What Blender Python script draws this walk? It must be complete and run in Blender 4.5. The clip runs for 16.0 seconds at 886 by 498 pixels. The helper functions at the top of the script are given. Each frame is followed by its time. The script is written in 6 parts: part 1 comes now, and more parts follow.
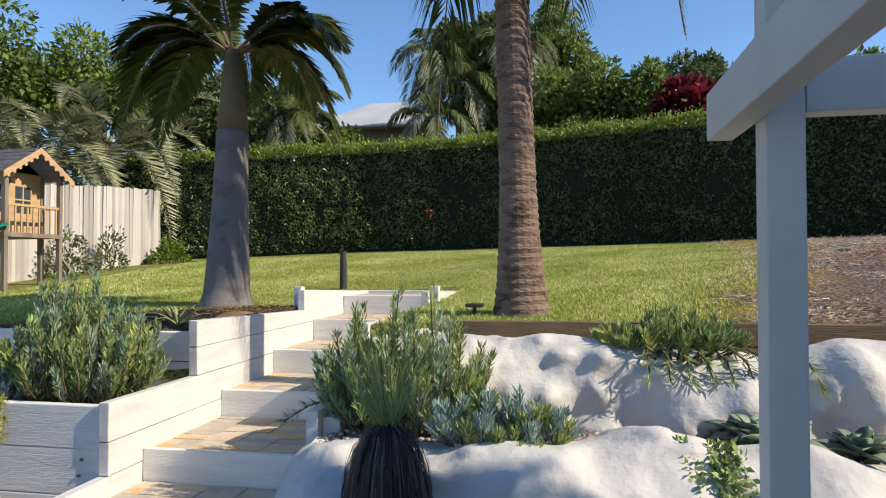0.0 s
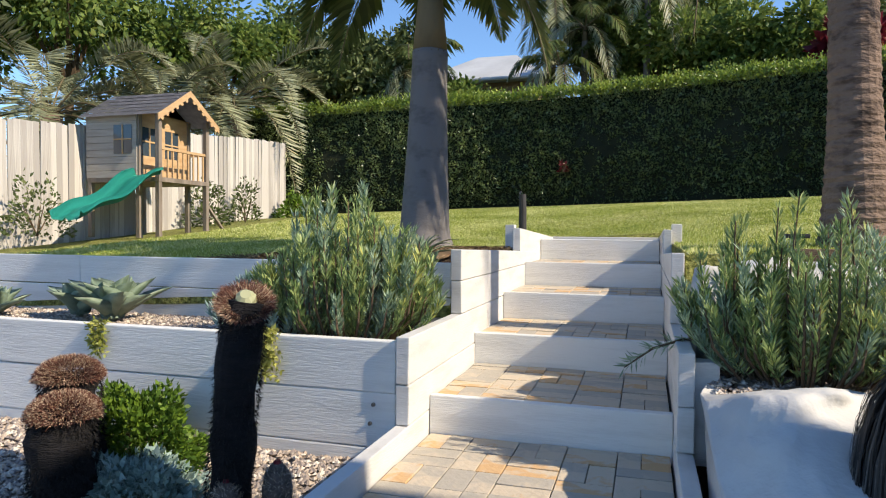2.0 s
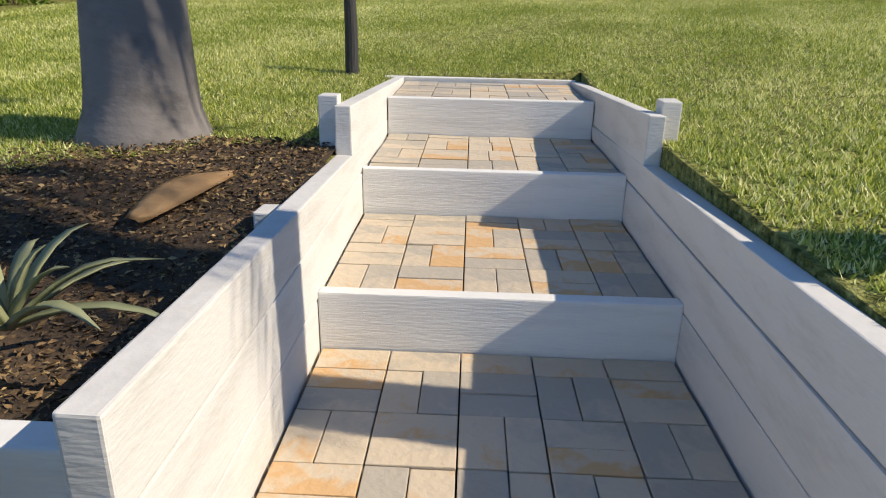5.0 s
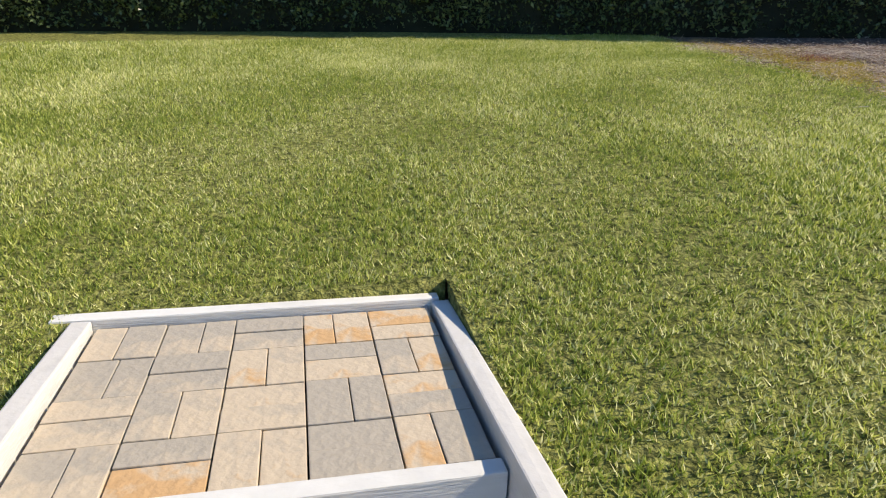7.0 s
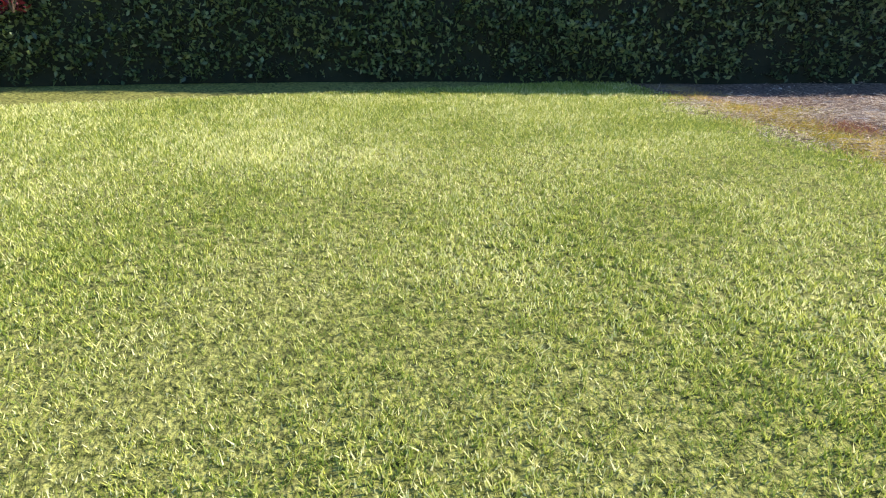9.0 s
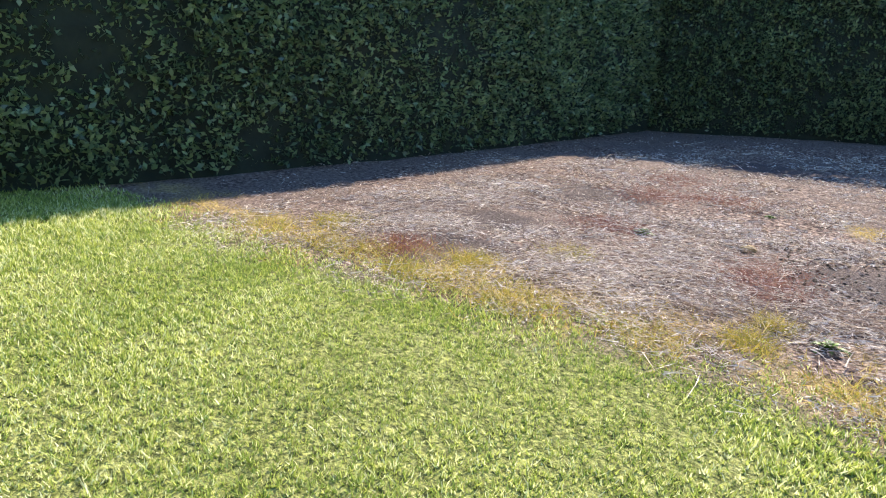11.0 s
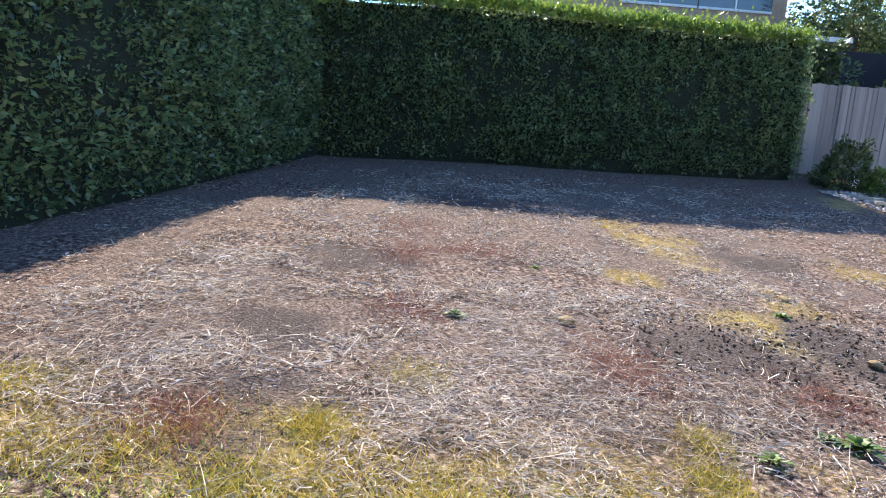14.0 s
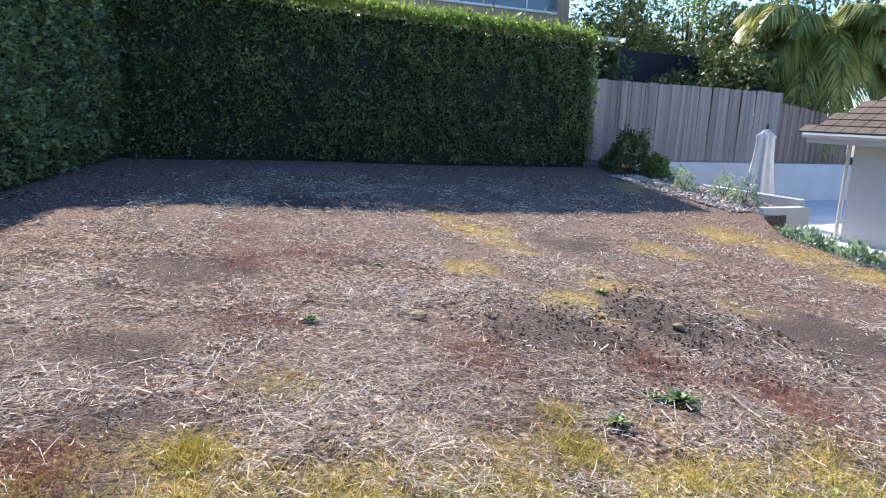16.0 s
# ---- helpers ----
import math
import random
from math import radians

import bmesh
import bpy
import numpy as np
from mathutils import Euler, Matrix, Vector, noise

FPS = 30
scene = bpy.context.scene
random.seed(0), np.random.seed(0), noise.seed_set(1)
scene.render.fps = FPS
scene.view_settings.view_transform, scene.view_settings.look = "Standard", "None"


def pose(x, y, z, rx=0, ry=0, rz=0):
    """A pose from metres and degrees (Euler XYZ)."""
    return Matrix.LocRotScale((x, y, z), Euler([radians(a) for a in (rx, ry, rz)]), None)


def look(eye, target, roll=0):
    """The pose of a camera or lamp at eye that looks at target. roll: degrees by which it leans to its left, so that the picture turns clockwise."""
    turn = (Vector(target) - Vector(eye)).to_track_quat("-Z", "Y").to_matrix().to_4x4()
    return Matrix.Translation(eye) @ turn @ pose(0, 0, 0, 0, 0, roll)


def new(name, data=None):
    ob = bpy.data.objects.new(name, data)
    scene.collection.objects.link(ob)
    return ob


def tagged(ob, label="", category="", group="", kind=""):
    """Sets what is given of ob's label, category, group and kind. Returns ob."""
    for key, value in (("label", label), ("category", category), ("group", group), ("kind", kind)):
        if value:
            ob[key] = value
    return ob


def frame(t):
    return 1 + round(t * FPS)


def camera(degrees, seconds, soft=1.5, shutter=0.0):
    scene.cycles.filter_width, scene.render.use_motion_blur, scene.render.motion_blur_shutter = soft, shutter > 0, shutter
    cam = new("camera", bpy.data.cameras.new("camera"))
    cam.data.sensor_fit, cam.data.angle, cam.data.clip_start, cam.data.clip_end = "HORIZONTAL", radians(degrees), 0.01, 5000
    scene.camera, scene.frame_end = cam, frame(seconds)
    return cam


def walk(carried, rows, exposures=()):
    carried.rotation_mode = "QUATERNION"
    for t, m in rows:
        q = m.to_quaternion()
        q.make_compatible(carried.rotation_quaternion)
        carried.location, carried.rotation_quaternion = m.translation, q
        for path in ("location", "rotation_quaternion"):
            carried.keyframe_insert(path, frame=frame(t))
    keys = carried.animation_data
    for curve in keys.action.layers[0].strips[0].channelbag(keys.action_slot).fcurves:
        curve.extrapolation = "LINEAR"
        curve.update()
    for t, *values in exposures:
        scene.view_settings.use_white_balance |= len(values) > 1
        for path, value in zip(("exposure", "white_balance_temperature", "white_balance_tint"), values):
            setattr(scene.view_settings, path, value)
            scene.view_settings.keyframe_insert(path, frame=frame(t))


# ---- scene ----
cam = camera(67.6, 16.0, soft=1.1)
PATH = [
    (0, (1.916, -2.677, 1.44), (1.549, -0.712, 1.484), -0.1),
    (0.5, (1.628, -2.645, 1.343), (1.472, -0.652, 1.385), 0.5),
    (1, (1.24, -2.52, 1.229), (1.053, -0.53, 1.267), 0.7),
    (1.5, (0.804, -2.415, 1.154), (0.398, -0.457, 1.191), 0.6),
    (2, (0.442, -2.217, 1.158), (-0.143, -0.305, 1.103), 0.4),
    (2.2, (0.371, -2.06, 1.115), (-0.243, -0.167, 0.916), 0.2),
    (2.3, (0.318, -1.997, 1.105), (-0.293, -0.111, 0.838), 0.2),
    (2.5, (0.205, -1.854, 1.104), (-0.387, 0.023, 0.749), 0.2),
    (3, (0.04, -1.416, 1.164), (-0.463, 0.455, 0.665), 0.2),
    (3.2, (0.004, -1.218, 1.244), (-0.46, 0.657, 0.725), -0.0),
    (5.3, (-0.113, 1.158, 1.644), (-0.103, 3.034, 0.95), 1.5),
    (5.5, (-0.092, 1.421, 1.719), (-0.029, 3.296, 1.025), 1.6),
    (6, (-0.074, 2.072, 1.833), (0.095, 3.942, 1.145), 1.7),
    (6.5, (0.018, 2.653, 1.949), (0.291, 4.517, 1.276), 1.5),
    (7, (0.124, 3.29, 2.088), (0.535, 5.131, 1.424), 1.5),
    (7.5, (0.099, 3.861, 2.179), (0.573, 5.688, 1.517), 1.5),
    (7.6, (0.099, 3.945, 2.197), (0.577, 5.783, 1.568), 1.1),
    (8, (0.183, 4.28, 2.33), (0.673, 6.108, 1.686), 1.3),
    (8.5, (0.328, 4.725, 2.376), (0.852, 6.545, 1.734), 1.2),
    (9, (0.445, 5.272, 2.429), (1.063, 7.07, 1.808), 1.1),
    (9.5, (0.665, 5.785, 2.535), (1.552, 7.485, 1.97), 1.5),
    (10, (0.936, 6.268, 2.645), (2.217, 7.705, 2.101), 1.7),
    (10.2, (1.017, 6.433, 2.684), (2.427, 7.749, 2.155), 1.7),
    (12.3, (1.906, 7.807, 2.966), (3.847, 8.014, 2.53), 3.2),
    (12.5, (2.026, 7.891, 2.974), (3.974, 8.004, 2.535), 3.4),
    (13, (2.353, 8.06, 2.994), (4.306, 8.004, 2.565), 3.4),
    (13.5, (2.529, 8.349, 3.026), (4.477, 8.167, 2.61), 3.4),
    (14, (2.541, 8.548, 3.066), (4.482, 8.287, 2.659), 3.3),
    (14.5, (2.43, 8.72, 3.034), (4.356, 8.374, 2.624), 3.2),
    (15, (2.487, 8.791, 3.074), (4.396, 8.367, 2.655), 3.1),
    (15.5, (2.598, 8.79, 3.108), (4.478, 8.251, 2.69), 3.0),
    (16, (2.545, 8.792, 3.121), (4.337, 7.998, 2.72), 2.6),
]
walk(cam, [(t, look(eye, target, roll)) for t, eye, target, roll in PATH], [(0, 0.60, 7250, 10), (1.5, 0.68, 7250, 10), (3, 0.82, 7200, 10), (5.5, 0.50, 7200, 10), (7, 0.66, 7250, 10), (8, 1.10, 6850, 10), (9, 1.38, 6850, 10), (10.2, 1.62, 6750, 10), (12.3, 1.74, 6500, 10), (16, 1.56, 6550, 10)])

# ---- light ----
SUN_AZ, SUN_EL = radians(-7.0), radians(37.5)
world = bpy.data.worlds.new("world")
scene.world = world
world.use_nodes = True
wn = world.node_tree
sky = wn.nodes.new("ShaderNodeTexSky")
sky.sky_type = "NISHITA"
sky.sun_disc = False
sky.sun_elevation = SUN_EL
sky.sun_rotation = radians(90.0) - SUN_AZ
sky.air_density, sky.dust_density, sky.ozone_density = 1.0, 0.0, 9.0
bg = wn.nodes["Background"]
bg.inputs["Strength"].default_value = 0.14
wn.links.new(sky.outputs["Color"], bg.inputs["Color"])
sun_data = bpy.data.lights.new("sun", "SUN")
sun_data.energy, sun_data.angle, sun_data.color = 4.0, radians(0.6), (1.0, 0.91, 0.78)
sun = new("sun", sun_data)
s_dir = Vector((math.cos(SUN_EL) * math.cos(SUN_AZ), math.cos(SUN_EL) * math.sin(SUN_AZ), math.sin(SUN_EL)))
sun.matrix_world = look(s_dir * 40, (0, 0, 0))


# ---- materials ----
def mat(name, a, b=None, rough=0.8, scale=6.0, fine=60.0, bump=0.25, metal=0.0, spec=0.3, island=0.0, c=None, objrand=0.0, stretch=(1, 1, 1), trans=0.0, fmix=0.35):
    """A two-scale procedural surface: base colours a to b (and c in patches), fine grain, bump, optional random shift per leaf or piece."""
    m = bpy.data.materials.new(name)
    m.use_nodes = True
    nt = m.node_tree
    N, L = nt.nodes, nt.links
    p = N["Principled BSDF"]
    p.inputs["Roughness"].default_value = rough
    p.inputs["Metallic"].default_value = metal
    p.inputs["Specular IOR Level"].default_value = spec
    b = b or tuple(min(1, v * 0.75) for v in a)
    tc = N.new("ShaderNodeNewGeometry") if island or not objrand else N.new("ShaderNodeTexCoord")
    mp = N.new("ShaderNodeMapping")
    mp.inputs["Scale"].default_value = stretch
    L.new(tc.outputs["Position" if (island or not objrand) else "Object"], mp.inputs["Vector"])
    n1 = N.new("ShaderNodeTexNoise")
    n1.inputs["Scale"].default_value, n1.inputs["Detail"].default_value = scale, 5
    n2 = N.new("ShaderNodeTexNoise")
    n2.inputs["Scale"].default_value, n2.inputs["Detail"].default_value = fine, 4
    for n in (n1, n2):
        L.new(mp.outputs["Vector"], n.inputs["Vector"])
    ramp = N.new("ShaderNodeValToRGB")
    ramp.color_ramp.elements[0].position, ramp.color_ramp.elements[1].position = 0.3, 0.7
    ramp.color_ramp.elements[0].color, ramp.color_ramp.elements[1].color = (*b, 1), (*a, 1)
    if c:
        e = ramp.color_ramp.elements.new(0.85)
        e.color = (*c, 1)
        e2 = ramp.color_ramp.elements.new(0.62)
        e2.color = (*a, 1)
        ramp.color_ramp.elements[1].position = 0.52
    add = N.new("ShaderNodeMath")
    add.operation = "MULTIPLY_ADD"
    L.new(n2.outputs["Fac"], add.inputs[0])
    add.inputs[1].default_value = fmix
    sub = N.new("ShaderNodeMath")
    sub.operation = "SUBTRACT"
    L.new(n1.outputs["Fac"], sub.inputs[0])
    sub.inputs[1].default_value = fmix * 0.5
    L.new(sub.outputs[0], add.inputs[2])
    fac = add.outputs[0]
    if island or objrand:
        r = N.new("ShaderNodeNewGeometry").outputs["Random Per Island"] if island else N.new("ShaderNodeObjectInfo").outputs["Random"]
        k = island or objrand
        s2 = N.new("ShaderNodeMath")
        s2.operation = "MULTIPLY_ADD"
        L.new(r, s2.inputs[0])
        s2.inputs[1].default_value = k
        s3 = N.new("ShaderNodeMath")
        s3.operation = "SUBTRACT"
        L.new(fac, s3.inputs[0])
        s3.inputs[1].default_value = k * 0.5
        L.new(s3.outputs[0], s2.inputs[2])
        fac = s2.outputs[0]
    L.new(fac, ramp.inputs["Fac"])
    L.new(ramp.outputs["Color"], p.inputs["Base Color"])
    if bump:
        bp = N.new("ShaderNodeBump")
        bp.inputs["Strength"].default_value = bump
        bp.inputs["Distance"].default_value = 0.02
        L.new(n2.outputs["Fac"], bp.inputs["Height"])
        L.new(bp.outputs["Normal"], p.inputs["Normal"])
    if trans:
        tr = N.new("ShaderNodeBsdfTranslucent")
        L.new(ramp.outputs["Color"], tr.inputs["Color"])
        mx = N.new("ShaderNodeMixShader")
        mx.inputs["Fac"].default_value = trans
        L.new(p.outputs["BSDF"], mx.inputs[1])
        L.new(tr.outputs["BSDF"], mx.inputs[2])
        L.new(mx.outputs["Shader"], N["Material Output"].inputs["Surface"])
    return m


M_WHITE = mat("white_painted_timber", (0.63, 0.62, 0.60), (0.55, 0.54, 0.515), 0.6, 3, 26, 0.15, stretch=(1, 1, 5), c=(0.70, 0.69, 0.67))
M_WHITEX = mat("white_painted_timber_long", (0.73, 0.73, 0.71), (0.65, 0.65, 0.63), 0.6, 3, 22, 0.2, stretch=(0.6, 1, 7), c=(0.75, 0.74, 0.72))
M_ROCK = mat("white_painted_rock", (0.55, 0.545, 0.53), (0.47, 0.465, 0.455), 0.75, 2, 14, 0.6, c=(0.61, 0.60, 0.585))
M_PAVER = mat("sandstone_paver", (0.56, 0.47, 0.355), (0.41, 0.37, 0.31), 0.75, 6, 30, 0.3, objrand=0.7, c=(0.58, 0.37, 0.19), spec=0.25)
M_SOIL = mat("dark_soil", (0.10, 0.068, 0.042), (0.04, 0.028, 0.02), 0.95, 9, 70, 0.6)
M_BARK = mat("bark_mulch", (0.22, 0.145, 0.075), (0.075, 0.05, 0.032), 0.95, 7, 60, 0.5, island=0.7, c=(0.40, 0.30, 0.15))
M_GRAVEL = mat("gravel_pebble", (0.42, 0.34, 0.27), (0.25, 0.21, 0.19), 0.85, 20, 80, 0.2, island=0.9, c=(0.62, 0.55, 0.47))
M_GRAVELBED = mat("gravel_bed", (0.34, 0.27, 0.21), (0.16, 0.13, 0.11), 0.95, 50, 140, 0.6)
M_BLADE = mat("grass_blade", (0.54, 0.58, 0.14), (0.21, 0.29, 0.05), 0.5, 0.9, 9, 0, island=0.9, c=(0.90, 0.88, 0.48), trans=0.4, spec=0.35)
M_STRAW = mat("dry_straw", (0.64, 0.54, 0.43), (0.24, 0.17, 0.135), 0.75, 1.2, 12, 0, island=0.9, c=(0.80, 0.71, 0.61), trans=0.15)
M_DRYGRASS = mat("yellow_dry_grass", (0.70, 0.50, 0.10), (0.40, 0.30, 0.06), 0.8, 1.5, 12, 0, island=0.6, c=(0.72, 0.56, 0.18), trans=0.25)
M_TUFT = mat("yellow_green_tuft", (0.56, 0.43, 0.08), (0.30, 0.28, 0.05), 0.7, 2.5, 12, 0, island=0.9, c=(0.74, 0.60, 0.28), trans=0.35)
M_REDWEED = mat("reddish_dry_weed", (0.42, 0.20, 0.14), (0.22, 0.10, 0.08), 0.85, 2, 12, 0, island=0.6, c=(0.5, 0.32, 0.22), trans=0.2)
M_HEDGE = mat("hedge_leaf", (0.22, 0.30, 0.12), (0.08, 0.13, 0.055), 0.3, 1.2, 9, 0, island=0.8, c=(0.31, 0.38, 0.16), trans=0.45, spec=0.9)
M_HEDGELIT = mat("hedge_sunlit_leaf", (0.27, 0.36, 0.06), (0.14, 0.22, 0.04), 0.42, 1.5, 9, 0, island=0.6, c=(0.40, 0.46, 0.09), trans=0.4, spec=0.5)
M_CORE = mat("hedge_core_shade", (0.022, 0.028, 0.014), (0.012, 0.016, 0.009), 0.95, 5, 30, 0.3)
M_LEAF = mat("tree_leaf", (0.19, 0.26, 0.06), (0.09, 0.15, 0.035), 0.45, 0.7, 8, 0, island=0.6, c=(0.33, 0.37, 0.10), trans=0.4)
M_LEAFDK = mat("dark_tree_leaf", (0.115, 0.155, 0.055), (0.055, 0.08, 0.03), 0.5, 0.7, 8, 0, island=0.6, c=(0.18, 0.21, 0.08), trans=0.3)
M_FROND = mat("palm_frond", (0.12, 0.16, 0.045), (0.06, 0.09, 0.025), 0.42, 1.0, 8, 0, island=0.6, c=(0.2, 0.19, 0.06), trans=0.3)
M_FRONDOLD = mat("yellowing_palm_frond", (0.26, 0.22, 0.07), (0.12, 0.12, 0.035), 0.55, 1.5, 8, 0, island=0.7, c=(0.4, 0.3, 0.09), trans=0.3)
M_FRONDGREY = mat("grey_green_date_frond", (0.34, 0.36, 0.22), (0.17, 0.19, 0.11), 0.5, 1.0, 8, 0, island=0.6, c=(0.44, 0.42, 0.24), trans=0.3)
M_RED = mat("crimson_leaf", (0.22, 0.02, 0.03), (0.1, 0.012, 0.02), 0.45, 2, 9, 0, island=0.6, trans=0.3)
M_NEEDLE = mat("grey_green_succulent_leaf", (0.36, 0.47, 0.33), (0.19, 0.29, 0.19), 0.5, 2.5, 14, 0, island=0.6, c=(0.50, 0.54, 0.24), trans=0.25)
M_NEEDLE2 = mat("green_succulent_leaf", (0.34, 0.43, 0.17), (0.15, 0.24, 0.09), 0.5, 2.5, 14, 0, island=0.6, c=(0.56, 0.55, 0.16), trans=0.25)
M_BLUE = mat("blue_succulent_leaf", (0.38, 0.50, 0.45), (0.20, 0.30, 0.27), 0.55, 2.5, 14, 0, island=0.6, trans=0.2)
M_AGAVE = mat("agave_leaf", (0.24, 0.31, 0.23), (0.11, 0.16, 0.11), 0.45, 3, 14, 0.1, island=0.5, c=(0.33, 0.38, 0.27))
M_BROM = mat("pale_bromeliad_leaf", (0.36, 0.37, 0.22), (0.16, 0.19, 0.1), 0.5, 4, 14, 0.1, island=0.6)
M_LIME = mat("lime_green_leaf", (0.16, 0.26, 0.03), (0.07, 0.14, 0.02), 0.5, 4, 14, 0, island=0.6, trans=0.3)
M_YTRAIL = mat("yellow_green_trailing_leaf", (0.42, 0.42, 0.12), (0.25, 0.28, 0.06), 0.5, 4, 14, 0, island=0.6, trans=0.3)
M_TWIG = mat("brown_twig", (0.16, 0.11, 0.07), (0.08, 0.055, 0.035), 0.9, 9, 50, 0.3)
M_PALMGREY = mat("smooth_grey_palm_bark", (0.19, 0.175, 0.17), (0.12, 0.112, 0.11), 0.8, 3.5, 18, 0.25, stretch=(1, 1, 1.6), c=(0.27, 0.25, 0.235))
M_PALMBROWN = mat("brown_ringed_palm_bark", (0.215, 0.15, 0.115), (0.075, 0.05, 0.038), 0.9, 6, 26, 0.9, stretch=(1, 1, 2.2), c=(0.34, 0.27, 0.22))
M_SHAFT = mat("green_brown_crownshaft", (0.20, 0.155, 0.085), (0.11, 0.085, 0.05), 0.65, 2, 14, 0.2, stretch=(1, 1, 0.4))
M_BLACK = mat("black_fibre", (0.014, 0.012, 0.012), (0.006, 0.006, 0.006), 0.7, 6, 60, 0.8, stretch=(1, 1, 0.5))
M_BLACKRING = mat("black_shaggy_trunk", (0.018, 0.016, 0.017), (0.007, 0.007, 0.008), 0.9, 8, 40, 1.0, stretch=(1, 1, 5))
M_RUSTHAIR = mat("rust_bristle", (0.20, 0.085, 0.055), (0.08, 0.03, 0.024), 0.8, 6, 40, 0, island=0.9, c=(0.62, 0.48, 0.34))
M_SKIRT = mat("dead_grass_tree_leaf", (0.035, 0.03, 0.028), (0.012, 0.011, 0.011), 0.55, 6, 60, 0, island=0.9, c=(0.11, 0.095, 0.085), spec=0.4)
M_DARKPOST = mat("weathered_dark_post", (0.075, 0.075, 0.075), (0.04, 0.04, 0.042), 0.7, 6, 50, 0.3, stretch=(1, 1, 0.3))
M_FENCE = mat("weathered_grey_paling", (0.52, 0.49, 0.455), (0.36, 0.335, 0.31), 0.85, 4, 30, 0.5, objrand=0.7, stretch=(2, 2, 0.25), c=(0.58, 0.55, 0.50))
M_FENCE2 = mat("grey_brown_paling", (0.34, 0.30, 0.27), (0.23, 0.20, 0.18), 0.85, 4, 30, 0.5, objrand=0.6, stretch=(2, 2, 0.25))
M_SLEEPER = mat("brown_timber_sleeper", (0.19, 0.13, 0.08), (0.10, 0.07, 0.045), 0.85, 4, 24, 0.5, stretch=(0.4, 1, 5))
M_PLAYWALL = mat("grey_weathered_board", (0.42, 0.39, 0.35), (0.30, 0.28, 0.25), 0.8, 4, 24, 0.3, stretch=(0.4, 1, 6))
M_PLAYIN = mat("honey_pine_board", (0.56, 0.38, 0.21), (0.46, 0.29, 0.15), 0.65, 4, 24, 0.2, stretch=(1, 1, 4))
M_PLAYPOST = mat("grey_brown_post", (0.28, 0.23, 0.19), (0.17, 0.14, 0.11), 0.8, 4, 24, 0.3, stretch=(2, 2, 0.4))
M_SHINGLE = mat("grey_felt_shingle", (0.25, 0.25, 0.27), (0.17, 0.17, 0.19), 0.9, 9, 60, 0.4)
M_SLIDE = mat("teal_plastic", (0.03, 0.42, 0.33), (0.025, 0.36, 0.28), 0.35, 2, 30, 0.03, spec=0.5)
M_ROOF = mat("pale_grey_metal_roof", (0.52, 0.53, 0.53), (0.42, 0.43, 0.43), 0.5, 1, 12, 0.1)
M_BRICK = mat("tan_brick", (0.40, 0.27, 0.19), (0.30, 0.20, 0.14), 0.85, 6, 30, 0.3)
M_RENDER = mat("white_render", (0.60, 0.60, 0.59), (0.52, 0.52, 0.52), 0.8, 1.5, 30, 0.15)
M_TILE = mat("brown_concrete_tile", (0.12, 0.085, 0.07), (0.07, 0.052, 0.045), 0.85, 4, 40, 0.3, objrand=0.5)
M_FABRIC = mat("white_umbrella_fabric", (0.72, 0.70, 0.66), (0.62, 0.60, 0.57), 0.9, 6, 60, 0.2)
M_FENCE3 = mat("brown_paling", (0.30, 0.22, 0.175), (0.19, 0.14, 0.115), 0.85, 4, 30, 0.5, objrand=0.6, stretch=(2, 2, 0.25))
M_FRONDGOLD = mat("yellow_green_frond", (0.34, 0.36, 0.10), (0.17, 0.22, 0.05), 0.45, 1.0, 8, 0, island=0.7, c=(0.58, 0.50, 0.12), trans=0.4)
M_DARK = mat("dark_shadowed_wall", (0.03, 0.03, 0.035), (0.02, 0.02, 0.025), 0.8, 3, 20, 0.1)
M_WHITEPOST = mat("white_gloss_paint", (0.62, 0.60, 0.57), (0.56, 0.545, 0.52), 0.45, 2, 30, 0.05)
M_METAL = mat("dull_grey_metal", (0.35, 0.35, 0.36), (0.28, 0.28, 0.29), 0.45, 6, 40, 0.1, metal=0.8)
M_GLASS = mat("window_glass_dark", (0.05, 0.07, 0.09), (0.04, 0.06, 0.08), 0.08, 2, 20, 0, spec=0.8)
M_SPINE = mat("pale_cactus", (0.16, 0.12, 0.10), (0.07, 0.06, 0.05), 0.9, 30, 90, 0.6)


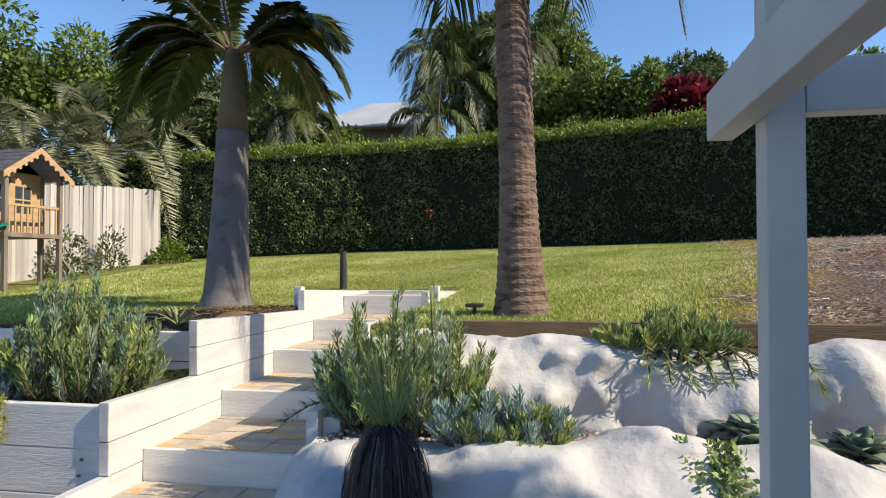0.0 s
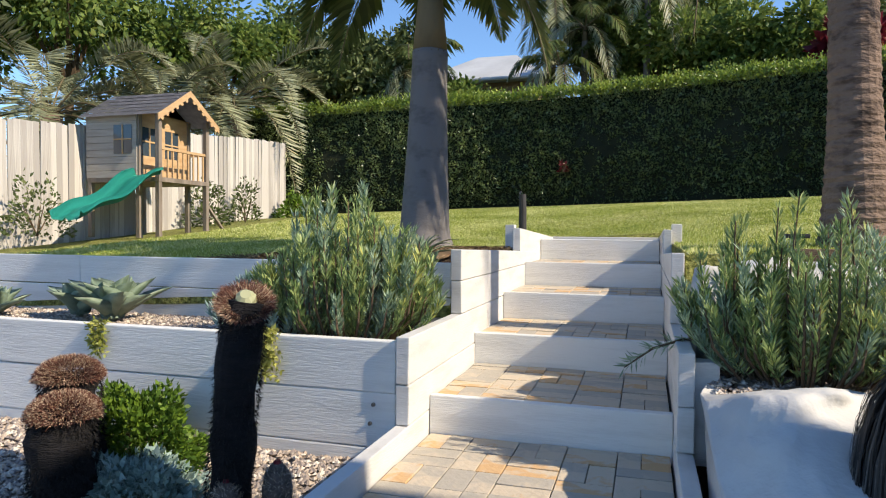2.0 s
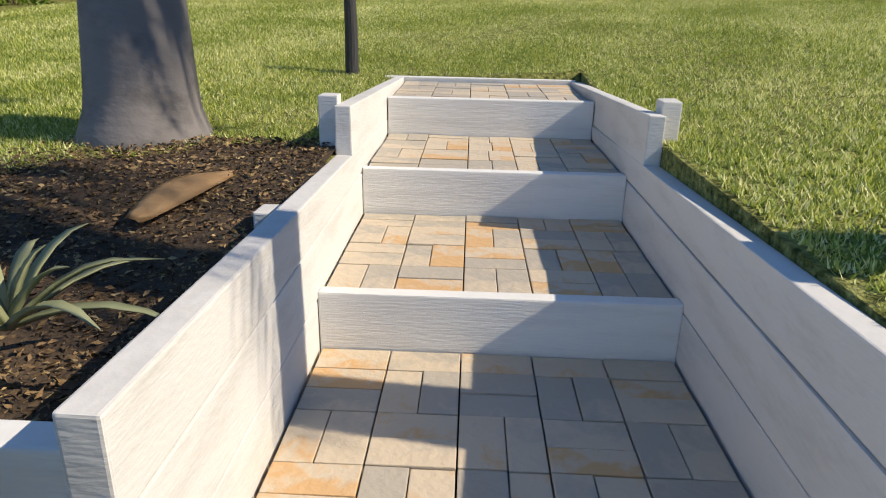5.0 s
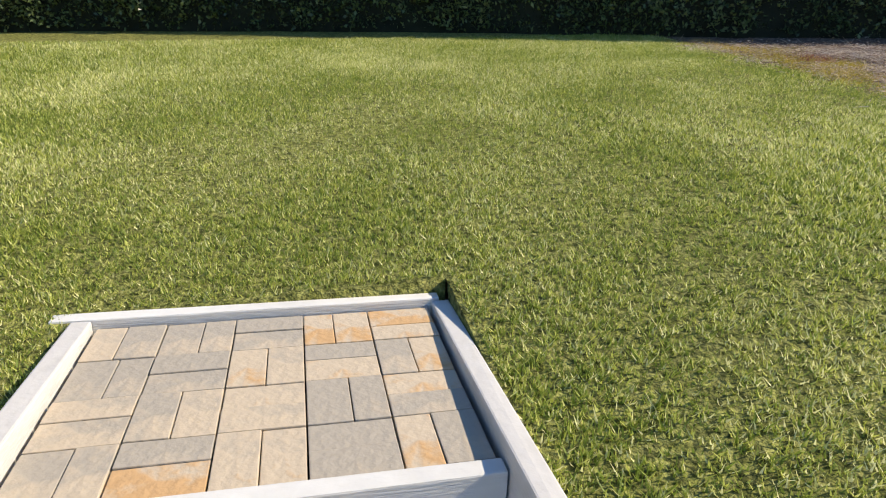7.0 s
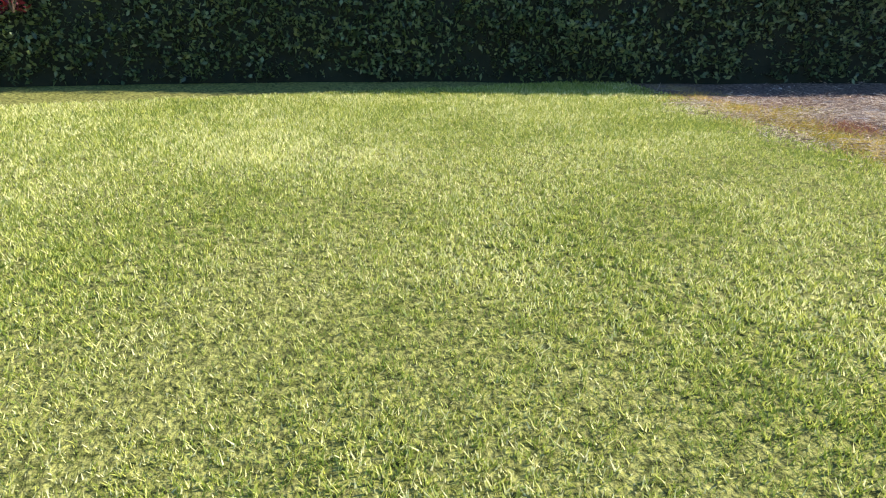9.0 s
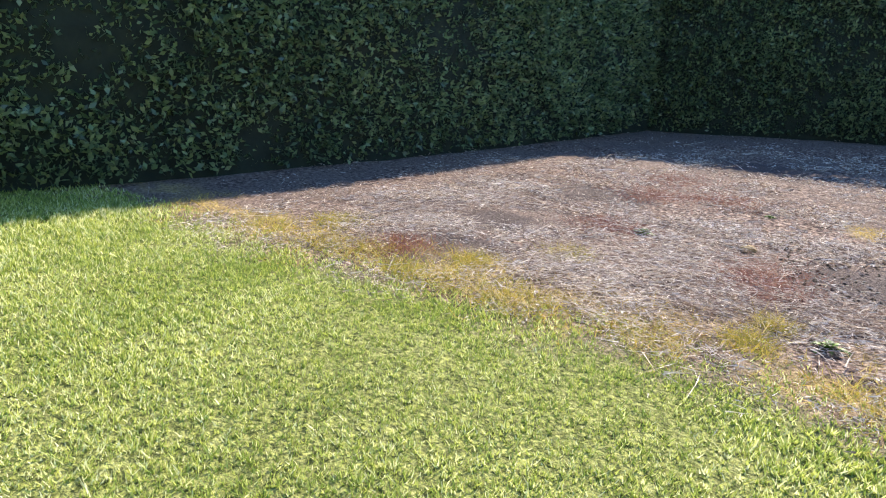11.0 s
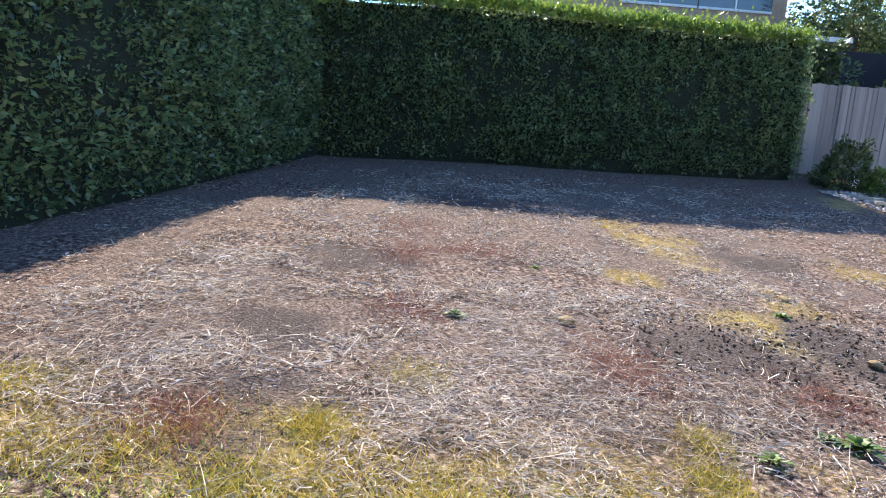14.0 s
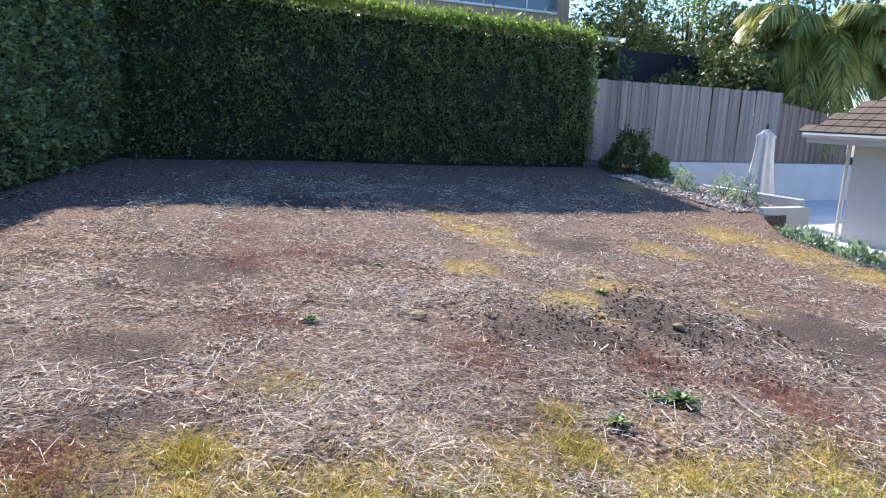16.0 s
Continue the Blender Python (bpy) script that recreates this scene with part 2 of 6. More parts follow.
# ---- ground material: lawn, dry patch, bark under the palm ----
def ground_material():
    m = bpy.data.materials.new("lawn_and_dry_ground")
    m.use_nodes = True
    N, L = m.node_tree.nodes, m.node_tree.links
    p = N["Principled BSDF"]
    p.inputs["Roughness"].default_value = 0.95
    p.inputs["Specular IOR Level"].default_value = 0.1
    geo = N.new("ShaderNodeNewGeometry")

    def nz(s, d=5):
        n = N.new("ShaderNodeTexNoise")
        n.inputs["Scale"].default_value, n.inputs["Detail"].default_value = s, d
        L.new(geo.outputs["Position"], n.inputs["Vector"])
        return n.outputs["Fac"]

    def rmp(f, *stops):
        r = N.new("ShaderNodeValToRGB")
        e = r.color_ramp.elements
        e[0].position, e[0].color = stops[0][0], (*stops[0][1], 1)
        e[1].position, e[1].color = stops[-1][0], (*stops[-1][1], 1)
        for pos, col in stops[1:-1]:
            k = e.new(pos)
            k.color = (*col, 1)
        L.new(f, r.inputs["Fac"])
        return r.outputs["Color"]

    def mix(f, a, b):
        x = N.new("ShaderNodeMix")
        x.data_type = "RGBA"
        L.new(f, x.inputs["Factor"])
        L.new(a, x.inputs["A"])
        L.new(b, x.inputs["B"])
        return x.outputs["Result"]

    lawn = mix(nz(0.55), rmp(nz(38), (0.38, (0.045, 0.055, 0.014)), (0.66, (0.36, 0.38, 0.10))), rmp(nz(30), (0.38, (0.05, 0.06, 0.016)), (0.68, (0.48, 0.47, 0.17))))
    dirt0 = rmp(nz(26), (0.38, (0.045, 0.030, 0.024)), (0.52, (0.17, 0.112, 0.09)), (0.7, (0.48, 0.36, 0.27)))
    dirt1 = rmp(nz(45), (0.38, (0.06, 0.042, 0.034)), (0.68, (0.32, 0.235, 0.19)))
    patch = rmp(nz(0.8, 3), (0.42, (0, 0, 0)), (0.58, (1, 1, 1)))
    dirt = mix(patch, dirt0, dirt1)
    att = N.new("ShaderNodeAttribute")
    att.attribute_name = "dry"
    att2 = N.new("ShaderNodeAttribute")
    att2.attribute_name = "moss"
    yel = rmp(nz(30), (0.35, (0.26, 0.19, 0.04)), (0.65, (0.70, 0.52, 0.17)))
    att3 = N.new("ShaderNodeAttribute")
    att3.attribute_name = "bare"
    soil = rmp(nz(70), (0.35, (0.045, 0.033, 0.029)), (0.6, (0.115, 0.088, 0.078)), (0.78, (0.30, 0.25, 0.22)))
    dirt = mix(att3.outputs["Fac"], dirt, soil)
    dirt = mix(att2.outputs["Fac"], dirt, yel)
    L.new(mix(att.outputs["Fac"], lawn, dirt), p.inputs["Base Color"])
    bp = N.new("ShaderNodeBump")
    bp.inputs["Strength"].default_value, bp.inputs["Distance"].default_value = 0.9, 0.03
    L.new(nz(55), bp.inputs["Height"])
    L.new(bp.outputs["Normal"], p.inputs["Normal"])
    return m


M_GROUND = ground_material()


# ---- building helpers ----
def thing(name, loc=(0, 0, 0), label="", category="", group="", kind=""):
    ob = new(name)
    ob.location = loc
    ob.empty_display_size = 0.1
    return tagged(ob, label, category, group, kind)


def mesh_from(name, verts, faces, material, smooth=False):
    me = bpy.data.meshes.new(name)
    me.from_pydata([tuple(v) for v in verts], [], faces)
    me.materials.append(material)
    if smooth:
        me.shade_smooth()
    me.update()
    return me


def fast_mesh(name, V, k, material):
    """A mesh of len(V)/k separate faces with k corners each."""
    V = np.asarray(V, dtype=np.float32).reshape(-1, 3)
    n = len(V) // k
    me = bpy.data.meshes.new(name)
    me.vertices.add(len(V))
    me.vertices.foreach_set("co", V.ravel())
    me.loops.add(len(V))
    me.loops.foreach_set("vertex_index", np.arange(len(V), dtype=np.int32))
    me.polygons.add(n)
    me.polygons.foreach_set("loop_start", np.arange(0, len(V), k, dtype=np.int32))
    me.materials.append(material)
    me.update(calc_edges=True)
    return me


def child(ob, parent, label=""):
    if parent is not None:
        ob.parent = parent
        ob.matrix_parent_inverse = Matrix.Translation(-parent.matrix_basis.translation) if parent.parent is None else Matrix.Translation(-(parent.matrix_basis.translation))
    if label:
        ob["label"] = label
    return ob


def part(name, bm, material, parent, label="", smooth=False):
    """Links a bmesh (or a mesh) given in world coordinates as one mesh object under parent."""
    if isinstance(bm, bmesh.types.BMesh):
        me = bpy.data.meshes.new(name)
        bm.to_mesh(me)
        bm.free()
        me.materials.append(material)
        if smooth:
            me.shade_smooth()
    else:
        me = bm
    ob = new(name, me)
    return child(ob, parent, label)


def add_box(bm, x0, x1, y0, y1, z0, z1, bevel=0.006, jag=0.0, m=None):
    r = bmesh.ops.create_cube(bm, size=1.0)
    vs = r["verts"]
    for v in vs:
        v.co = Vector(((x0 + x1) / 2 + v.co.x * (x1 - x0), (y0 + y1) / 2 + v.co.y * (y1 - y0), (z0 + z1) / 2 + v.co.z * (z1 - z0)))
        if jag:
            v.co += Vector((random.uniform(-jag, jag), random.uniform(-jag, jag), random.uniform(-jag, jag)))
    if bevel:
        es = list({e for v in vs for e in v.link_edges})
        r2 = bmesh.ops.bevel(bm, geom=es, offset=bevel, segments=2, profile=0.6, affect="EDGES")
        vs = list({v for f in r2["faces"] for v in f.verts})
    if m is not None:
        bmesh.ops.transform(bm, matrix=m, verts=vs)
    return bm


def box(x0, x1, y0, y1, z0, z1, bevel=0.006, jag=0.0, m=None):
    return add_box(bmesh.new(), x0, x1, y0, y1, z0, z1, bevel, jag, m)


def tube(path, radii, sides=10, cap=True, wob=0.0):
    """A bmesh tube along a list of points with a radius at each."""
    bm = bmesh.new()
    rings = []
    P = [Vector(q) for q in path]
    for i, q in enumerate(P):
        d = (P[min(i + 1, len(P) - 1)] - P[max(i - 1, 0)]).normalized()
        a = d.orthogonal().normalized() if abs(d.z) < 0.95 else Vector((1, 0, 0))
        a = (a - d * a.dot(d)).normalized()
        b = d.cross(a)
        ring = []
        for k in range(sides):
            w = 2 * math.pi * k / sides
            rr = radii[i] * (1 + (random.uniform(-wob, wob) if wob else 0))
            ring.append(bm.verts.new(q + (a * math.cos(w) + b * math.sin(w)) * rr))
        rings.append(ring)
    for i in range(len(rings) - 1):
        for k in range(sides):
            bm.faces.new((rings[i][k], rings[i][(k + 1) % sides], rings[i + 1][(k + 1) % sides], rings[i + 1][k]))
    if cap:
        bm.faces.new(rings[-1])
        bm.faces.new(list(reversed(rings[0])))
    bm.normal_update()
    return bm


def unit(v):
    return v / np.maximum(np.linalg.norm(v, axis=-1, keepdims=True), 1e-9)


def leaf_quads(P, D, size, aspect=0.45, fold=0.15, rng=None):
    """Leaves as folded diamonds: at points P, pointing along D, of the given lengths."""
    n = len(P)
    D = unit(D)
    side = unit(np.cross(D, rng.normal(size=(n, 3))))
    up = np.cross(side, D)
    s = np.broadcast_to(np.asarray(size), (n,))[:, None]
    mid = P + D * s * 0.45
    a = mid + side * s * aspect * 0.5 + up * s * fold
    b = mid - side * s * aspect * 0.5 + up * s * fold
    tip = P + D * s
    return np.stack([P, a, tip, b], 1).reshape(-1, 3)


def gz(x, y):
    """Height of the upper garden: the sloping lawn and dry ground."""
    x = np.clip(x, -9.5, 19.0)
    y = np.clip(y, -4.5, 15.5)
    z = 0.99428 + 0.05866 * x + 0.02953 * y - 0.00189 * x * y + 0.00085 * x * x + 0.0031 * y * y
    z = z - 0.16 * np.exp(-(x / 2.0) ** 2 - ((y - 4.9) / 2.3) ** 2)
    foot = np.interp(x, [-10.0, -3.0, 0.6, 3.2, 8.0, 14.9], [12.9, 13.7, 13.4, 12.85, 11.25, 9.1])
    z = z - 0.15 * np.exp(-(np.clip(foot - y, 0, None) / 2.0) ** 2)
    z = z - 0.19 * np.exp(-((x + 0.9) / 0.65) ** 2 - ((y - 2.1) / 0.75) ** 2)
    z = z - 0.18 * np.exp(-((x - 3.6) / 2.2) ** 2 - ((y - 1.5) / 1.8) ** 2) + 0.05 * np.exp(-((x - 2.0) / 3) ** 2 - ((y - 8.8) / 2) ** 2)
    return z


def edge_y(x):
    """Where the upper garden begins: the back of the terraces, bending away to the house side."""
    return np.interp(x, [-60, 0.68, 3.5, 6.5, 8.0, 9.2, 10.35, 10.45, 14.0, 15.5, 15.6, 60], [1.59, 1.51, 1.5, 0.95, 0.72, 0.5, -0.45, -1.5, -1.35, -1.3, -12.0, -12.0])

rng = np.random.default_rng(7)


def dry_edge(y):
    return np.interp(y, [1.5, 3.0, 5.0, 7.0, 9.5, 11.2, 12.5], [2.5, 3.0, 3.7, 4.3, 4.4, 4.75, 5.1])


def vnoise(x, y, s, seed=0.0):
    return np.array([noise.noise(Vector((a * s, b * s, seed))) for a, b in zip(np.ravel(x), np.ravel(y))]).reshape(np.shape(x))


MOSS = ((9.5, 5.25, 0.5), (8.0, 6.12, 0.33), (8.8, 5.23, 0.36), (6.92, 5.65, 0.33), (7.48, 4.9, 0.33), (10.17, 5.45, 0.3), (6.61, 4.04, 0.22), (9.18, 1.56, 0.7), (8.2, 1.34, 0.6), (7.4, 1.3, 0.5), (12.78, 0.28, 0.5), (8.54, 3.33, 0.4))
RED = ((9.3, 8.0, 0.45), (8.25, 8.12, 0.35), (8.42, 7.37, 0.35), (6.7, 8.18, 0.28), (6.18, 6.98, 0.3), (5.86, 6.97, 0.28), (5.67, 5.9, 0.3), (5.2, 5.35, 0.3), (4.78, 5.35, 0.28), (5.14, 9.29, 0.25))
BARE = ((5.3, 9.03, 0.42), (6.21, 9.03, 0.35), (6.29, 6.1, 0.5), (6.43, 5.2, 0.6), (5.95, 3.9, 0.7), (7.93, 8.55, 0.5), (6.25, 6.63, 0.3), (8.8, 4.4, 0.5), (10.8, 7.2, 0.6))
TUFTS = ((4.96, 9.72, 0.22), (5.44, 9.98, 0.2), (4.9, 9.42, 0.2), (4.73, 8.97, 0.2), (4.79, 8.66, 0.2), (5.69, 8.23, 0.16), (4.73, 8.31, 0.2), (4.89, 7.03, 0.14), (5.2, 6.91, 0.1), (4.62, 8.18, 0.2), (4.62, 5.71, 0.25), (5.16, 8.67, 0.12), (4.6, 7.5, 0.2), (4.55, 6.5, 0.2), (5.0, 10.3, 0.25))
HEAPS = ((5.73, 9.4, 0.35), (6.5, 7.52, 0.4), (5.15, 7.61, 0.35), (7.0, 9.47, 0.4), (5.5, 8.2, 0.25), (6.0, 9.7, 0.3), (5.8, 7.5, 0.35), (5.5, 6.6, 0.3))


def dryness(x, y):
    w = vnoise(x, y, 1.3, 3.0) * 0.35 + vnoise(x, y, 5.0, 5.0) * 0.14
    d = np.clip((x - dry_edge(y) + w) / 0.35 + 0.5, 0, 1)
    return d


def mossiness(x, y, d):
    w = vnoise(x, y, 2.6, 9.0)
    m = np.clip(1 - np.abs((x - dry_edge(y) - 0.45) / 0.7), 0, 1) * np.clip(w * 2.2 + 0.55, 0, 1)
    for cx, cy, r in MOSS:
        m = np.maximum(m, np.clip(1.35 - np.hypot(x - cx, (y - cy) * 1.3) / r + w * 0.9, 0, 1))
    m = m * np.clip(0.75 + vnoise(x, y, 8.0, 12.0) * 1.1 + vnoise(x, y, 21.0, 13.0) * 0.7, 0, 1)
    return np.clip(m, 0, 1) * (d > 0.05) * 0.6


def bareness(x, y):
    w = vnoise(x, y, 3.0, 17.0)
    b = np.zeros(np.shape(x))
    for cx, cy, r in BARE:
        b = np.maximum(b, np.clip((1.25 - np.hypot(x - cx, y - cy) / r + w * 0.8) * 1.6, 0, 1))
    return b


# ---- ground ----
def upper_ground():
    blocks = (
        (np.concatenate([[-400, -120, -40, -20], np.arange(-12, -0.8, 0.25), [-0.72, -0.662, -0.655, -0.651, -0.647]]), None),
        (np.array([-0.647, -0.45, -0.22, 0, 0.22, 0.45, 0.642]), 5.535),
        (np.concatenate([[0.642, 0.646, 0.65, 0.66, 0.72], np.arange(0.9, 11, 0.1), np.arange(11, 19.1, 0.25), [22, 30, 60, 150, 400]]), None),
    )
    verts, faces, dry, moss, bare = [], [], [], [], []
    for xs, y0 in blocks:
        vs = np.concatenate([[0, 0.002], np.linspace(0, 1, 110)[1:] ** 1.1, [1.1, 1.4, 2, 4, 10, 30]])
        X, Vv = np.meshgrid(xs, vs, indexing="ij")
        E0 = edge_y(X) if y0 is None else np.full(X.shape, y0)
        Y = E0 + Vv * (15.5 - E0)
        d = dryness(X, Y)
        Z = gz(X, Y) + vnoise(X, Y, 0.9, 1.0) * 0.01 + d * vnoise(X, Y, 2.2, 2.0) * 0.012
        Z[:, 0] -= 0.25
        if xs[-1] == -0.647:
            Z[-1] -= 0.25 * (Y[-1] < 5.51)
        if xs[0] == 0.642:
            Z[0] -= 0.25 * (Y[0] < 5.51)
        nx, nv = X.shape
        o = sum(len(v) for v in verts)
        verts.append(np.stack([X, Y, Z], -1).reshape(-1, 3))
        faces += [(o + i * nv + j, o + (i + 1) * nv + j, o + (i + 1) * nv + j + 1, o + i * nv + j + 1) for i in range(nx - 1) for j in range(nv - 1)]
        dry.append(d.ravel())
        moss.append(mossiness(X, Y, d).ravel())
        bare.append(bareness(X, Y).ravel())
    me = mesh_from("ground", np.concatenate(verts), faces, M_GROUND, True)
    for key, vals in (("dry", dry), ("moss", moss), ("bare", bare)):
        at = me.attributes.new(key, "FLOAT", "POINT")
        at.data.foreach_set("value", np.concatenate(vals).astype(np.float32))
    return tagged(new("ground", me), "sloping mown green lawn with a dry bare straw-covered patch", "lawn", kind="structure")


upper_ground()
low = mesh_from("lower_ground", [(-400, -400, -0.02), (400, -400, -0.02), (400, 400, -0.02), (-400, 400, -0.02)], [(0, 1, 2, 3)], M_GRAVELBED)
tagged(new("lower_ground", low), "flat brown gravel ground below the terraces", "ground", kind="structure")


def pebbles(name, n, x0, x1, y0, y1, zf, size, material, label, category):
    """Many small angular stones lying on a bed, in one object."""
    base = np.array([(1, 0, 0), (-1, 0, 0), (0, 1, 0), (0, -1, 0), (0, 0, 1), (0, 0, -1)], dtype=float)
    tri = np.array([(0, 2, 4), (2, 1, 4), (1, 3, 4), (3, 0, 4), (2, 0, 5), (1, 2, 5), (3, 1, 5), (0, 3, 5)])
    px, py = rng.uniform(x0, x1, n), rng.uniform(y0, y1, n)
    s = size * rng.uniform(0.5, 1.3, n)
    V = base[None] * rng.uniform(0.6, 1.25, (n, 6, 1)) * np.stack([s, s * rng.uniform(0.6, 1, n), s * 0.6], -1)[:, None]
    a = rng.uniform(0, 6.28, n)
    ca, sa = np.cos(a)[:, None], np.sin(a)[:, None]
    V = np.stack([V[..., 0] * ca - V[..., 1] * sa, V[..., 0] * sa + V[..., 1] * ca, V[..., 2]], -1)
    V += np.stack([px, py, np.vectorize(zf)(px, py) + s * 0.25], -1)[:, None]
    faces = (tri[None] + (np.arange(n) * 6)[:, None, None]).reshape(-1, 3)
    me = mesh_from(name, V.reshape(-1, 3), [tuple(int(q) for q in f) for f in faces], material)
    return tagged(new(name, me), label, category, kind="stuff")


# ---- stairs ----
RISE = [0.165, 0.34, 0.52, 0.70, 0.888, 1.08]
RUN = [-0.06, 0.9, 1.81, 2.68, 3.6, 4.52]
XL, XR = -0.576, 0.572
stairs = thing("garden_stairs", (0, 0, 0), "white-painted timber sleeper garden stairs with sandstone paver treads", "stairs")
for i, (ry, rz) in enumerate(zip(RUN, RISE)):
    zb = RISE[i - 1] - 0.05 if i else -0.05
    part("riser", box(XL, XR, ry, ry + 0.055, zb, rz, 0.006, 0.002), M_WHITEX, stairs)
part("end_sill", box(-0.72, 0.61, 5.5, 5.56, 0.9, 1.10, 0.006, 0.003), M_WHITEX, stairs)


def side_boards(sx):
    inner = XL - 0.002 if sx < 0 else XR + 0.002
    outer = inner + 0.066 * sx
    a, b = min(inner, outer), max(inner, outer)
    part("side_board", box(a, b, -0.42 if sx < 0 else -0.3, 1.6, -0.05, 0.262, 0.006, 0.002), M_WHITE, stairs)
    part("side_board", box(a, b, 0.60, 2.5, 0.266, 0.45, 0.006, 0.002), M_WHITE, stairs)
    part("side_board", box(a, b, 0.60, 3.4, 0.454, 0.67, 0.006, 0.002), M_WHITE, stairs)
    part("side_board", box(a, b, 1.49, 4.5, 0.674, 0.865, 0.006, 0.002), M_WHITE, stairs)
    mid = 0.985 if sx < 0 else 0.975
    bm = box(a, b, 1.49, 5.5, 0.869, 1.05, 0.006, 0.002)
    for v in bm.verts:
        if v.co.y > 5 and v.co.z > 0.95:
            v.co.z -= 1.05 - mid + 0.06
    part("side_board", bm, M_WHITE, stairs)
    bm = box(a + 0.003 * sx, b + 0.003 * sx, 3.38, 5.5, 0.98, 1.185 if sx < 0 else 1.18, 0.006, 0.002)
    for v in bm.verts:
        if v.co.y > 5:
            v.co.z -= 0.09 if v.co.z > 1.1 else 0.05
    part("side_board", bm, M_WHITE, stairs)
    o0, o1 = (outer - 0.1, outer - 0.002) if sx < 0 else (outer + 0.002, outer + 0.1)
    w0, w1 = (outer - 0.085, outer - 0.005) if sx < 0 else (outer + 0.005, outer + 0.085)
    for py, pz in ((3.46, 1.215), (2.62, 0.975)) if sx < 0 else ((3.46, 1.225), (2.62, 0.97), (0.66, 0.63)):
        part("post", box(w0 if py > 3 else o0, w1 if py > 3 else o1, py, py + 0.1, 0.2, pz, 0.006, 0.003), M_WHITE, stairs)


side_boards(-1)
side_boards(1)
part("post", box(-0.72, XL, -0.56, -0.422, -0.05, 0.30, 0.008, 0.003), M_WHITE, stairs)


def pavers():
    ends = RUN[1:] + [5.5]
    cell = 0.2248
    for i, (y0, y1) in enumerate(zip(RUN, ends)):
        z = RISE[i] - 0.012
        tread = part("tread", box(XL, XR, y0 + 0.057, y1, z - 0.09, z - 0.045, 0), M_SOIL, stairs, "dark sand bed under sandstone pavers")
        r = random.Random(11 + i)
        y = y0 + 0.064
        row = 0
        while y < y1 - 0.04:
            h = min(cell, y1 - 0.006 - y)
            for cx in range(5):
                x = XL + 0.008 + cx * (cell + 0.0015)
                cuts = []
                kind = (cx + row + i) % 2 if r.random() < 0.75 else r.randint(0, 1)
                if h < cell * 0.7:
                    kind = 0 if h < cell * 0.55 else kind
                    cuts = [(x, x + cell, y, y + h)]
                elif kind:
                    w = cell * r.choice((0.5, 0.5, 0.45, 0.55))
                    cuts = [(x, x + w, y, y + h), (x + w, x + cell, y, y + h)]
                else:
                    w = h * r.choice((0.5, 0.5, 0.55, 0.45))
                    cuts = [(x, x + cell, y, y + w), (x, x + cell, y + w, y + h)]
                for a, b, c, d in cuts:
                    g = 0.0016
                    me = box(a + g, b - g, c + g, d - g, -0.03, r.uniform(-0.003, 0.003), 0.003)
                    cxm, cym = (a + b) / 2, (c + d) / 2
                    bmesh.ops.translate(me, verts=me.verts, vec=(-cxm, -cym, 0))
                    p = part("paver", me, M_PAVER, tread)
                    p.matrix_basis = pose(cxm, cym, z - 0.0, r.uniform(-0.4, 0.4), r.uniform(-0.4, 0.4), 0)
            y += h if h < cell else cell + 0.0015
            row += 1


# ---- timber retaining walls beside the stairs ----
def sleeper_wall(name, x0, x1, y, z0, tops, label, thick=0.07, cut=2.4):
    w = thing(name, ((x0 + x1) / 2, y, z0), label, "retaining wall")
    zb = z0
    for zt in tops:
        x = x1
        k = 0
        while x > x0 + 0.01:
            xa = max(x0, x - cut - (0.35 if k == 0 else 0))
            bm = box(xa + 0.002, x - 0.002, y, y + thick, zb + 0.003, zt, 0.007, 0.003)
            part("sleeper", bm, M_WHITEX, w)
            x = xa
            k += 1
        zb = zt
    bolts = bmesh.new()
    for bx in np.arange(x1 - 0.12, x0, -1.2):
        for zz in (tops[-1] - 0.30, tops[-1] - 0.39):
            bmesh.ops.create_cone(bolts, cap_ends=True, segments=8, radius1=0.011, radius2=0.009, depth=0.012, matrix=pose(bx + 0.01 * math.sin(zz * 40), y - 0.002, zz, 90))
    part("bolt", bolts, M_DARKPOST, w, "row of dark countersunk bolt heads")
    return w


sleeper_wall("lower_retaining_wall", -9.0, -0.65, 0.62, 0.0, [0.14, 0.40, 0.645], "white-painted timber sleeper retaining wall of the lower bed")
sleeper_wall("upper_retaining_wall", -9.0, -0.65, 1.52, 0.45, [0.76, 0.965], "white-painted timber sleeper retaining wall below the lawn")
bed = bmesh.new()
add_box(bed, -9, -0.68, 0.69, 1.52, 0.2, 0.575, 0)
tagged(part("planting_bed", bed, M_GRAVELBED, None), "brown gravel planting bed between the white retaining walls", "planting bed", kind="structure")
pebbles("bed_gravel", 5000, -4.2, -0.7, 0.72, 1.5, lambda x, y: 0.575, 0.016, M_GRAVEL, "small brown and pink gravel stones in the raised bed", "gravel")
slope = lambda x, y: -0.012 + 0.085 * min(1.0, max(0.0, (y + 0.15) / 0.7))
tagged(new("gravel_slope", mesh_from("gravel_slope", [(x, y, slope(x, y)) for x in (-4.4, -0.645) for y in (-1.0, -0.15, 0.1, 0.4, 0.625)], [(i, i + 5, i + 6, i + 1) for i in range(4)], M_GRAVELBED)), "brown gravel ground rising to the white wall", "ground", kind="structure")
pebbles("lower_gravel", 17000, -4.2, -0.66, -0.9, 0.61, lambda x, y: slope(x, y) + 0.004, 0.02, M_GRAVEL, "mixed grey, pink and cream gravel stones", "gravel")


